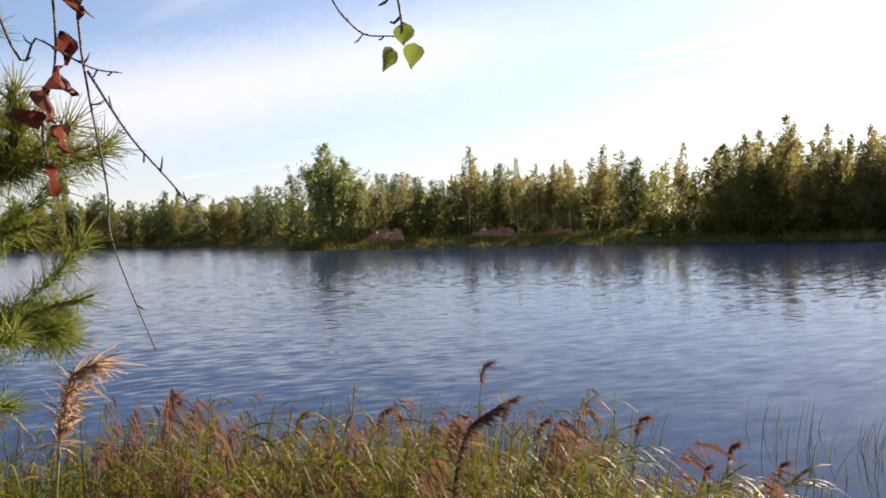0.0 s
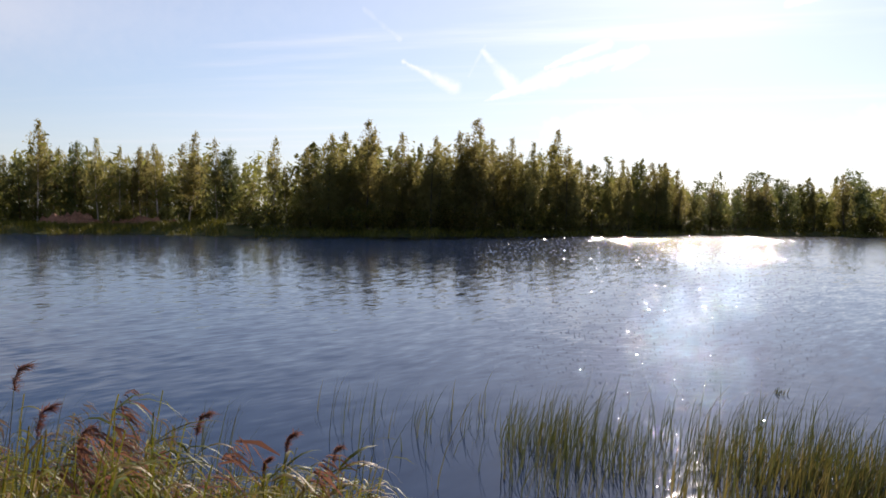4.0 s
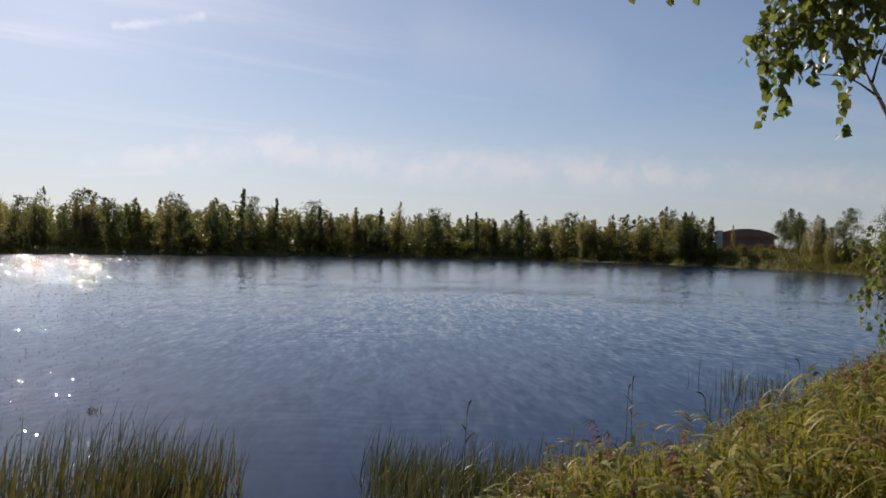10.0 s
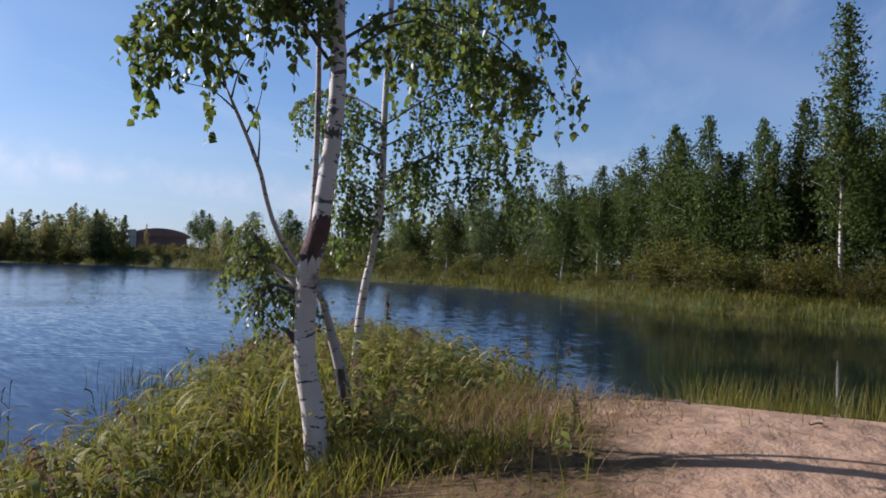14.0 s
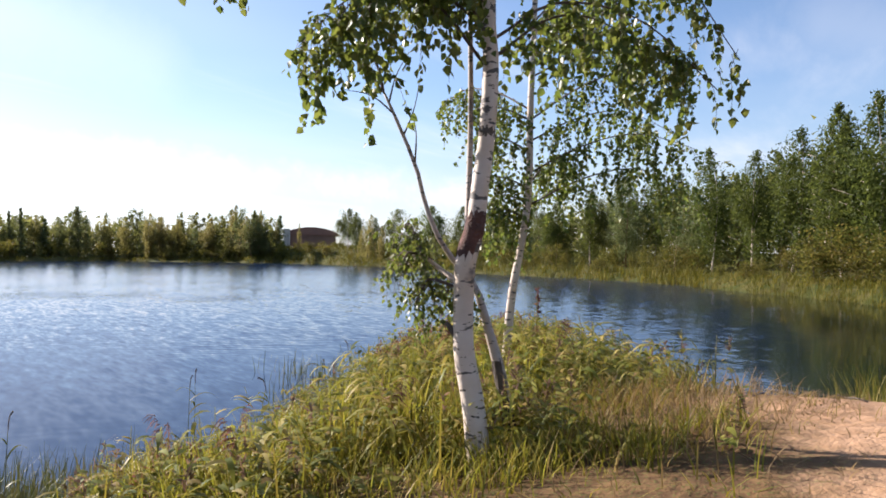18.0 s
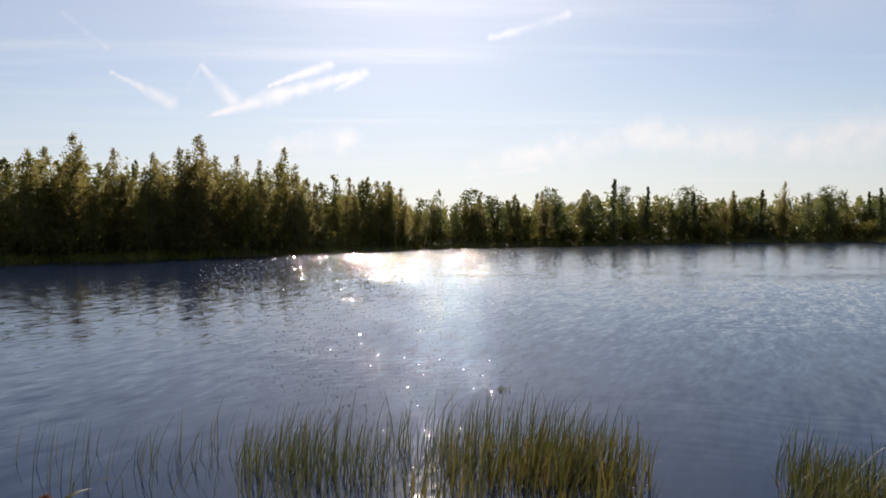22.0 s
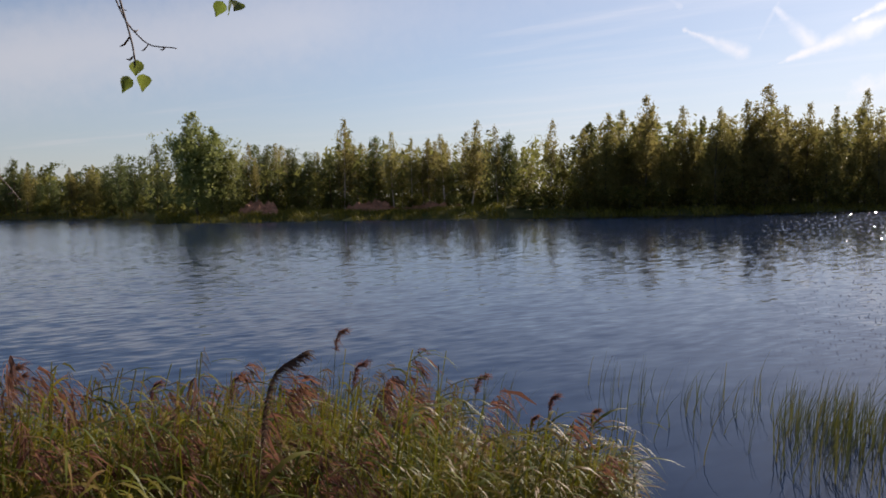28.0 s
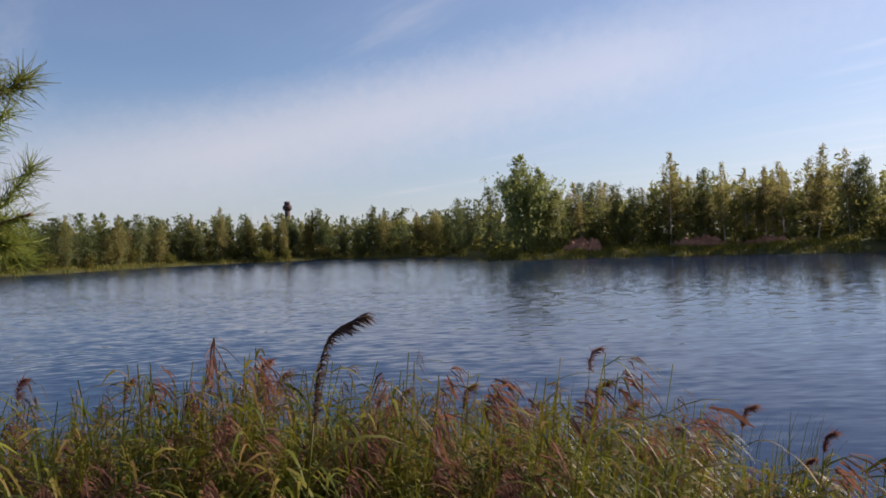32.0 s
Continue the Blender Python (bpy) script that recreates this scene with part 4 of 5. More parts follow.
near_birch("slim white birch behind the larger one", [(6.52, 2.58, 0.3), (6.545, 2.536, 1.123), (6.56, 2.495, 1.538), (6.584, 2.43, 1.903), (6.607, 2.366, 2.426), (6.61, 2.355, 3.213), (6.619, 2.329, 3.95), (6.62, 2.3, 5.2), (6.6, 2.3, 7.0)], [0.046, 0.042, 0.038, 0.036, 0.034, 0.031, 0.027, 0.019, 0.006], [],
    [([(6.61, 2.36, h), (6.61 + 0.5 * d * math.sin(w), 2.36 + 0.5 * d * math.cos(w), h + 0.25 * d), (6.61 + d * math.sin(w), 2.36 + d * math.cos(w), h + 0.35 * d), (6.61 + 1.5 * d * math.sin(w), 2.36 + 1.5 * d * math.cos(w), h + 0.2 * d)], 0.15, share)
     for h, w, d, share in ((2.3, 2.7, 1, 0.7), (2.6, 2.9, 1, 0.7), (2.5, 1.6, 1, 0.7), (2.9, 2.4, 1, 0.7), (3.1, 3.3, 1, 0.7), (3.2, 0.5, 1, 0.7), (3.5, 2.8, 1, 0.7), (3.6, 3.9, 1, 0.7), (3.9, 2.0, 1, 0.7), (4.0, 3.6, 1, 0.7),
         (4.4, 0.0, 1, 0.7), (4.6, 2.6, 1, 0.7), (5.0, 4.2, 1, 0.7), (5.4, 1.0, 1, 0.7), (2.15, -0.4, 0.32, 0.35), (2.45, -0.2, 0.36, 0.4), (2.8, -0.6, 0.38, 0.4), (3.1, -0.3, 0.4, 0.4), (2.3, 0.2, 0.3, 0.3))],
    68, 0.5, 0.046, 22, LEAF_NEAR)

# ---- reeds, rushes and grass ----
def blade(rng, p, tall, lean, width, mat_lines, bend=0.5, k=5, wind=None):
    w = rng.uniform(0, 2 * math.pi) if wind is None else wind + rng.normal(scale=0.7)
    d = np.array([math.cos(w), math.sin(w), 0.0])
    s = np.linspace(0, 1, k)[:, None]
    pts = p + s * np.array([0, 0, tall]) * (1 - 0.25 * bend * s) + d * lean * s ** 2
    side = np.array([-d[1], d[0], 0.0])
    mat_lines.append((pts, width * np.array([1, 1, 0.85, 0.55, 0.05])[:k] if k == 5 else width * np.linspace(1, 0.05, k), side))


def reed_lines(rng, p, tall, wind, leaves, heads, head=True, loose=0.5, broad=1.0, bush=1.0):
    """One reed: stalk with long leaves that bow to one side, and a plume at the tip."""
    w = wind + rng.normal(scale=loose)
    d = np.array([math.cos(w), math.sin(w), 0.0])
    top = p + np.array([0, 0, tall]) + d * 0.10 * tall + rng.normal(scale=0.03, size=3)
    mid = p + np.array([0, 0, 0.55 * tall]) + d * 0.02 * tall
    c = curve_points([p, mid, top], 5)
    side = np.array([-d[1], d[0], 0.0])
    leaves.append((c, np.full(5, 0.002), side))
    leaves.append((c, np.full(5, 0.002), d))
    for q in rng.uniform(0.3, 0.97, rng.integers(6, 9)):
        a = c[0] * (1 - q) + c[-1] * q if q < 0.5 else c[2] * (2 - 2 * q) + c[-1] * (2 * q - 1)
        v = w + rng.normal(scale=1.4 * loose)
        e = np.array([math.cos(v), math.sin(v), 0.0])
        L = rng.uniform(0.10, 0.28)
        s = np.linspace(0, 1, 5)[:, None]
        pts = a + e * L * s * 0.85 + np.array([0, 0, 1.0]) * (L * (0.6 * s - 0.8 * s ** 2 * rng.uniform(0.5, 1.5)))
        leaves.append((pts, broad * rng.uniform(0.004, 0.010) * np.array([0.7, 1, 0.9, 0.6, 0.05]), np.array([-e[1], e[0], rng.uniform(-0.5, 0.5)])))
    if head:
        for _ in range(int(30 * bush)):
            q = rng.uniform(0, 1)
            a = top + d * 0.07 * q * q + np.array([0, 0, 0.13 * q - 0.06])
            e = 1.1 * d + rng.normal(scale=0.4, size=3)
            s = np.linspace(0, 1, 3)[:, None]
            heads.append((a + e * (0.02 + 0.042 * bush) * s + np.array([0, 0, -0.06]) * s ** 2, np.array([0.0012, 0.0022, 0.0004]), rng.normal(size=3) * 0.9))


veg = np.random.default_rng(5)
WIND = 0.3


def bare(x, y):
    """Under about 1 on the trodden sand of the spit."""
    return math.hypot((x - 4.8) * 0.31, (y + 2.6) * 0.30) + 0.10 * math.sin(2.3 * x + 1.1 * y) + 0.08 * math.sin(5.1 * y - 3.3 * x)


def scatter(rng, n, az0, az1, r0, r1):
    """Places in a stretch of the bank, in loose tufts, thinner towards its ends."""
    out = []
    while len(out) < n:
        a, r = rng.uniform(az0, az1), r0 + (r1 - r0) * math.sqrt(rng.uniform())
        x, y = r * math.sin(radians(a)), r * math.cos(radians(a))
        edge = min((a - az0) / 4.0, (az1 - a) / 4.0, (r - r0) / 0.4, (r1 - r) / 0.8, 1.0)
        tuft = 0.55 + 0.45 * math.sin(3.1 * x + 1.7 * math.sin(2.2 * y)) * math.sin(2.7 * y + 1.3 * math.sin(1.9 * x))
        if rng.uniform() < edge * tuft:
            out.append((x, y, a))
    return out


leaves, heads, thin_heads = [], [], []
for x, y, a in scatter(veg, 3000, -106, -22, 2.2, 5.0):
    tall = veg.uniform(0.55, 0.94) * (1.0 if a < -36 else 0.72)
    reed_lines(veg, np.array([x, y, height(x, y)]), tall, WIND, leaves, heads, veg.uniform() < (0.06 if a < -40 else 0.03), 0.6, 0.62)
for x, y, a in scatter(veg, 330, -106, -42, 1.9, 3.8):   # low reeds with bushy red heads
    reed_lines(veg, np.array([x, y, height(x, y)]), veg.uniform(0.42, 0.66), WIND, leaves, heads, veg.uniform() < 0.3, 0.6, 0.75)
for x, y, a in scatter(veg, 90, -104, -34, 3.0, 5.2):
    reed_lines(veg, np.array([x, y, height(x, y)]), veg.uniform(0.85, 1.10), WIND, leaves, thin_heads, True, 0.3, 0.7, 0.45)
spit = []
for x, y, a in scatter(veg, 4300, 30, 84, 2.7, 12.5):
    if bare(x, y) > 1.17 and math.hypot(x, y) < 0.98 * near_shore(a) and not (58 < a < 80 and math.hypot(x, y) < 3.6):
        reed_lines(veg, np.array([x, y, height(x, y)]), veg.uniform(0.2, 0.6) * (1.0 if a > 40 else 0.7) * min(1.0, 0.22 * math.hypot(x, y) - 0.05) * (0.4 if 56 < a < 78 and math.hypot(x, y) < 3.75 else 1.0), WIND, spit, heads, veg.uniform() < 0.10, 1.6, 1.6)
tagged(new("reed_bed", strips("reed_bed", spit, REED_SPIT)), "broad-leaved green and straw reeds on the spit", "reeds", kind="stuff")
herbs, tufts = [], []
for x, y, a in scatter(veg, 420, 34, 86, 2.9, 11.0) + scatter(veg, 130, 34, 76, 2.6, 4.4):
    if bare(x, y) > 0.98 and math.hypot(x, y) < 0.95 * near_shore(a) and not (58 < a < 80 and math.hypot(x, y) < 3.6):
        z, tall = height(x, y), veg.uniform(0.28, 0.6) * min(1.0, 0.25 * math.hypot(x, y) - 0.15) * (0.35 if 56 < a < 78 and math.hypot(x, y) < 3.75 else 1.0)
        tip = np.array([x, y, z + tall]) + np.append(veg.normal(scale=0.06, size=2), 0)
        c = curve_points([(x, y, z - 0.02), (x, y, z + 0.5 * tall), tuple(tip)], 6)
        herbs.append((c, np.full(6, 0.002), np.array([1.0, 0, 0])))
        for q in np.linspace(0.15, 0.95, 15):
            w = veg.uniform(0, 6.28)
            e = np.array([math.cos(w), math.sin(w), veg.uniform(0.0, 0.7)])
            t = np.linspace(0, 1, 4)[:, None]
            L = veg.uniform(0.05, 0.12) * (1.1 - 0.5 * q)
            herbs.append((c[0] * (1 - q) + c[-1] * q + e * L * t + np.array([0, 0, -0.4 * L]) * t * t, L * np.array([0.05, 0.20, 0.16, 0.01]), np.array([-e[1], e[0], 0.3])))
        if veg.uniform() < 0.5:
            for _ in range(18):
                e = veg.normal(size=3) * 0.6 + np.array([0, 0, 0.5])
                t = np.linspace(0, 1, 3)[:, None]
                tufts.append((tip - np.array([0, 0, veg.uniform(0, 0.12)]) + e * 0.03 * t, np.array([0.002, 0.003, 0.001]), veg.normal(size=3)))
tagged(new("herb_bed", strips("herb_bed", herbs, HERB)), "leafy willowherb and other tall herbs on the spit", "herbs", kind="stuff")
tagged(new("herb_seed_heads", strips("herb_seed_heads", tufts, HERB_SEED)), "brownish seed heads of the herbs", "seed heads", kind="stuff")
tagged(new("reed_bed", strips("reed_bed", leaves, REED_LEAF)), "yellow-green common reeds along the bank", "reeds", kind="stuff")
tagged(new("reed_plumes", strips("reed_plumes", thin_heads, REED_DARK)), "thin grey-brown plumes of the tallest reeds", "reed plumes", kind="stuff")
tagged(new("reed_plumes", strips("reed_plumes", heads, REED_HEAD)), "reddish-brown plumes of the reeds", "reed plumes", kind="stuff")

rush, sedge = [], []
for az0, az1, r0, r1, n, t0, t1 in ((-12.5, 18, 5.0, 7.2, 1350, 0.25, 0.66), (-17, 12, 5.3, 7.9, 130, 0.3, 0.72), (25, 57, 4.9, 6.6, 2200, 0.22, 0.54), (33, 58, 4.7, 6.4, 1100, 0.26, 0.60), (-26, -12, 5.6, 8.0, 60, 0.3, 0.75), (-100, -30, 4.8, 7.2, 800, 0.4, 0.8), (50, 64, 6.8, 12.5, 350, 0.2, 0.5)):
    for x, y, a in scatter(veg, n, az0, az1, r0, r1):
        clump = 0.84 + 0.16 * math.sin(2.3 * x + 0.8 * y) * math.sin(1.1 * x - 1.9 * y + 0.6)
        tall = 0.1 + veg.uniform(t0, t1) * clump
        blade(veg, np.array([x, y, -0.1]), tall, tall * (0.10 + min(veg.exponential(0.16), 0.5)), 0.0044, rush, 0.5, 5, WIND)
# leafy yellowing shoots in the thick of the bulrushes; further out, bent blades stand in for an unidentified dark speck
for x, y, a in scatter(veg, 150, 0, 18, 5.0, 6.6):
    for _ in range(3):
        blade(veg, np.array([x, y, -0.1]) + np.append(veg.normal(scale=0.05, size=2), 0.0), veg.uniform(0.3, 0.62), veg.uniform(0.05, 0.22), 0.006, sedge, 0.6, 5, WIND)
for _ in range(26):
    blade(veg, np.array([1.33, 9.25, -0.05]) + np.append(veg.normal(scale=0.04, size=2), 0.0), veg.uniform(0.08, 0.17), veg.uniform(0.02, 0.12), 0.006, rush, 0.6, 5, WIND)
tagged(new("sedge_clump", strips("sedge_clump", sedge, SEDGE)), "yellowing sedge leaves among the bulrushes in shallow water", "sedge", kind="stuff")
tagged(new("bulrush_bed", strips("bulrush_bed", rush, RUSH)), "thin green and tan bulrushes standing in shallow water", "bulrushes", kind="stuff")

grass, fresh = [], []
for az0, az1, r0, r1, n, t0, t1, wd in ((24, 88, 2.5, 7.0, 7500, 0.06, 0.28, 0.004), (34, 66, 3.0, 6.5, 900, 0.25, 0.55, 0.006), (50, 86, 5.0, 13.2, 4500, 0.2, 0.5, 0.0055), (-106, 25, 1.8, 4.0, 1500, 0.15, 0.4, 0.004), (92, 123, 7.0, 8.8, 2600, 0.7, 1.25, 0.0045), (74, 86, 5.6, 8.6, 700, 0.15, 0.5, 0.005)):
    for x, y, a in scatter(veg, n, az0, az1, r0, r1):
        if r0 >= 7 or (bare(x, y) > 1.0 and math.hypot(x, y) < near_shore(a)):
            blade(veg, np.array([x, y, height(x, y) - 0.02]), veg.uniform(t0, t1), veg.uniform(0.02, 0.35), wd, grass)
for x, y, a in scatter(veg, 3600, 44, 82, 2.9, 4.8):   # short grass round the birch's foot
    if bare(x, y) > 1.0:
        blade(veg, np.array([x, y, height(x, y) - 0.02]), veg.uniform(0.08, 0.27), veg.uniform(0.02, 0.2), 0.004, fresh if veg.uniform() < 0.35 else grass)
for x, y, a in scatter(veg, 75, 36, 72, 2.9, 6.5):   # upright tufts of fresh grass
    if bare(x, y) > 1.1 and math.hypot(x, y) < near_shore(a) and not (57 < a < 74 and math.hypot(x, y) < 4.0):
        for _ in range(22):
            blade(veg, np.array([x, y, height(x, y) - 0.02]) + np.append(veg.normal(scale=0.05, size=2), 0), veg.uniform(0.28, 0.6) * min(1.0, 0.25 * math.hypot(x, y) - 0.1), veg.uniform(0.03, 0.2), 0.0055, fresh)
for x, y, a in scatter(veg, 110, 82, 116, 3.2, 6.2):
    for _ in range(3):
        blade(veg, np.array([x, y, height(x, y) - 0.02]) + np.append(veg.normal(scale=0.03, size=2), 0), veg.uniform(0.04, 0.14), veg.uniform(0.01, 0.1), 0.002, grass)
straw = []
for x, y, a in scatter(veg, 3800, 60, 90, 2.8, 7.4):
    if 0.72 < bare(x, y) < 1.55:
        blade(veg, np.array([x, y, height(x, y) - 0.02]), veg.uniform(0.04, 0.24), veg.uniform(0.02, 0.22), 0.003, straw)
for x, y, a in scatter(veg, 1000, 62, 84, 3.0, 6.2):   # browned tufts between the reeds and the sand
    if 0.88 < bare(x, y) < 1.3:
        blade(veg, np.array([x, y, height(x, y) - 0.02]), veg.uniform(0.10, 0.32), veg.uniform(0.03, 0.18), 0.0034, straw)
for x, y, a in scatter(veg, 3200, 64, 96, 2.6, 7.0):   # trodden stalks that lie flat
    if 0.6 < bare(x, y) < 1.4:
        blade(veg, np.array([x, y, height(x, y) + 0.004]), veg.uniform(0.01, 0.05), veg.uniform(0.06, 0.22), 0.003, straw)
tagged(new("grass_tufts", strips("grass_tufts", fresh, FRESH)), "upright tufts of fresh yellow-green grass on the spit", "grass", kind="stuff")
tagged(new("dry_grass", strips("dry_grass", straw, STRAW)), "withered straw-coloured grass at the edge of the sand", "grass", kind="stuff")
tagged(new("bank_grass", strips("bank_grass", grass, GRASS)), "long green and straw-coloured grass on the bank", "grass", kind="stuff")

shore = []
for az0, az1, b0, b1, n, t0, t1, wd in ((-100, -57, -1.0, 3.0, 5000, 0.3, 0.8, 0.05), (-55.5, -30, -1.0, 8.0, 9000, 0.25, 0.6, 0.04), (-28, 58, -0.8, 2.2, 9000, 0.2, 0.6, 0.06), (50, 66, -0.8, 15.0, 8000, 0.2, 0.6, 0.05), (58, 84, -1.0, 4.0, 3500, 0.3, 0.8, 0.03), (80, 118, -1.2, 4.5, 9000, 0.15, 0.5, 0.018)):
    az = veg.uniform(az0, az1, n)
    d = far_shore(az) + veg.uniform(b0, b1, n)
    xs, ys = d * np.sin(np.radians(az)), d * np.cos(np.radians(az))
    for x, y, z in zip(xs, ys, np.maximum(land(xs, ys), -0.15)):
        blade(veg, np.array([x, y, z]), veg.uniform(t0, t1), veg.uniform(0.05, 0.4), wd, shore, 0.4, 3)
tagged(new("shore_grass", strips("shore_grass", shore, GRASS_FAR)), "yellow-green sedge and grass along the far shore", "grass", kind="stuff")


# ---- single reeds that stand out ----
def single_reed(x, y, tall, turn, label, mat, plume):
    """One tall reed: stalk, leaves and its bowed plume."""
    r = np.random.default_rng(int(1000 * (x + 9) + 77 * y + 300))
    z = max(height(x, y), -0.1)
    ob = new("reed")
    ob.location = (x, y, z)
    d = np.array([math.cos(turn), math.sin(turn), 0.0])
    top = np.array([0, 0, tall]) + d * 0.05
    c = curve_points([(0, 0, -0.05), (0.01, 0.0, 0.5 * tall), tuple(top)], 10)
    part("stalk", tube("stalk", c, np.linspace(0.0038, 0.0018, 10), REED_LEAF, 6), ob)
    for q in (0.45, 0.62, 0.78, 0.9):
        a, v = c[int(q * 9)], turn + r.normal(scale=1.0)
        e = np.array([math.cos(v), math.sin(v), 0.0])
        L, s = r.uniform(0.16, 0.30), np.linspace(0, 1, 7)[:, None]
        pts = a + e * L * s * 0.8 + np.array([0, 0, 1.0]) * L * (0.8 * s - 0.8 * s ** 2)
        part("leaf", strips("leaf", [(pts, 0.007 * np.array([0.6, 0.9, 1, 0.95, 0.8, 0.5, 0.05]), np.array([-e[1], e[0], 0.2]))], REED_LEAF), ob)
    lines = []
    bow = curve_points([tuple(top), tuple(top + d * 0.05 * plume + (0, 0, 0.45 * plume)), tuple(top + d * 0.20 * plume + (0, 0, 0.88 * plume)), tuple(top + d * 0.52 * plume + (0, 0, 1.08 * plume))], 40)
    for p, way in zip(bow, np.gradient(bow, axis=0)):
        way = way / np.linalg.norm(way)
        for _ in range(9):
            e = way * 0.9 + d * 0.25 + r.normal(scale=0.2 if mat == REED_DARK else 0.5, size=3) + np.array([0, 0, -0.12])
            s = np.linspace(0, 1, 3)[:, None]
            lines.append((p + e * (0.15 if mat == REED_DARK else 0.28) * plume * s + np.array([0, 0, -0.10 * plume]) * s ** 2, np.array([0.0007, 0.0011, 0.0003]), r.normal(size=3) * 0.8))
    part("plume", strips("plume", lines, mat), ob, "dark feathery plume bowed by the wind" if mat == REED_DARK else "pale fluffy plume" if mat == PLUME_PALE else "reddish feathery plume")
    return tagged(ob, label, "reed", "tall reeds on the bank")


single_reed(-1.215, 0.845, 0.84, 1.03, "tall reed with a dark bowed plume", REED_DARK, 0.165)
for x, y, tall, turn, plume in ((-1.72, 3.05, 0.72, 0.3, 0.07), (-1.55, 3.15, 0.68, 0.2, 0.06), (-1.9, 3.2, 0.66, 0.3, 0.06), (-4.1, 1.75, 1.0, 0.7, 0.12), (-3.6, 1.5, 0.98, 0.6, 0.1), (-3.9, 2.4, 0.9, 0.6, 0.12), (-3.2, 2.4, 0.92, 0.4, 0.12), (-2.9, 3.0, 0.95, 0.6, 0.12), (-2.6, 2.9, 0.85, 0.5, 0.1), (-3.4, 3.4, 1.1, 0.6, 0.12), (-2.35, 3.4, 0.9, 0.4, 0.1), (-4.4, 1.0, 1.0, 0.6, 0.12), (-4.2, 0.5, 1.0, 0.5, 0.12)):
    single_reed(x, y, tall, turn, "common reed with a reddish plume", REED_HEAD, plume)


for x, y, top, turn, plume in ((4.42, 4.41, 0.78, 0.6, 0.10), (5.85, 4.11, 0.70, 0.9, 0.10), (5.09, 4.16, 0.64, 2.2, 0.11), (2.86, 4.47, 0.72, 0.5, 0.10), (3.92, 4.01, 0.85, 0.4, 0.08), (6.6, 4.3, 0.8, 1.2, 0.10)):
    single_reed(x, y, top - max(height(x, y), -0.1), turn, "reed with a dark brown head at the spit's edge", REED_DARK, plume)


def tall_herb(x, y, tall, spread, spike, label, leaf, head):
    """An upright leafy herb: stalk, its leaves all the way up, and a dense spike."""
    r = np.random.default_rng(int(100 * x + 10 * y))
    ob = new("tall_herb")
    ob.location = (x, y, height(x, y))
    c = curve_points([(0, 0, -0.03), (0.01, 0.01, 0.5 * tall), (0.02, 0.0, tall)], 12)
    part("stalk", tube("stalk", c, np.linspace(0.006, 0.003, 12), leaf, 6), ob)
    for q in np.linspace(0.08, 0.96, 16):
        w = 2.4 * 16 * q
        e = np.array([math.cos(w), math.sin(w), 0.0])
        L, t = spread * (1.15 - 0.7 * q) * r.uniform(0.8, 1.2), np.linspace(0, 1, 6)[:, None]
        pts = c[int(q * 11)] + e * L * t + np.array([0, 0, 1.0]) * L * (0.8 * t - 0.7 * t ** 2)
        part("leaf", strips("leaf", [(pts, 0.16 * L * np.array([0.3, 0.8, 1.0, 0.8, 0.45, 0.04]), np.array([-e[1], e[0], 0.15]))], leaf), ob)
    if spike:
        lines = []
        for _ in range(120):
            a = c[-1] + (0, 0, r.uniform(-spike, 0.0))
            e = r.normal(size=3) * np.array([1, 1, 0.6])
            lines.append((a + e * 0.016 * np.linspace(0, 1, 3)[:, None], np.array([0.003, 0.004, 0.001]), r.normal(size=3)))
        part("seed_spike", strips("seed_spike", lines, head), ob, "brown seed spike")
    return tagged(ob, label, "herb", "tall herbs on the spit")


tall_herb(6.12, 0.64, 0.62, 0.10, 0.0, "upright yellow-green leafy herb beside the sand", HERB, REED_HEAD)
tall_herb(6.0, 2.08, 0.86, 0.09, 0.22, "tall dock with a dull brown seed spike", HERB, REED_HEAD)
tall_herb(5.3, 2.6, 0.62, 0.10, 0.15, "tall dock with a dull brown seed spike", HERB, REED_HEAD)
tall_herb(4.6, 2.9, 0.55, 0.11, 0.0, "upright yellow-green leafy herb among the reeds", HERB, REED_HEAD)
tall_herb(3.9, 2.7, 0.5, 0.12, 0.0, "upright yellow-green leafy herb among the reeds", HERB, REED_HEAD)


single_reed(-1.385, 0.30, 1.03, 0.8, "reed with a pale fluffy plume", PLUME_PALE, 0.10)

# ---- branches that hang over the camera's side of the bank ----
def at_base(ob, me):
    me.transform(Matrix.Translation(-ob.location))
    return me


over = new("birch_tree")
over.location = (-1.35, -1.35, height(-1.35, -1.35))
tagged(over, "birch with long bare twigs and a few withered red leaves", "tree")
part("trunk", at_base(over, tube("trunk", curve_points([(-1.35, -1.35, 0.5), (-1.3, -1.3, 1.6), (-1.38, -1.2, 3.0), (-1.4, -1.2, 5.0)], 20), np.linspace(0.075, 0.03, 20), BARK_WHITE, 12)), over)
part("limb", at_base(over, tube("limb", curve_points([(-1.36, -1.2, 2.5), (-1.25, -0.5, 2.66), (-1.14, 0.1, 2.64), (-1.10, 0.32, 2.56)], 16), np.linspace(0.02, 0.004, 16), TWIG, 8)), over)
part("limb", at_base(over, tube("limb", curve_points([(-1.37, -1.2, 2.8), (-1.2, -0.4, 3.0), (-1.0, 0.3, 2.95), (-0.85, 0.7, 2.8)], 16), np.linspace(0.02, 0.004, 16), TWIG, 8)), over)
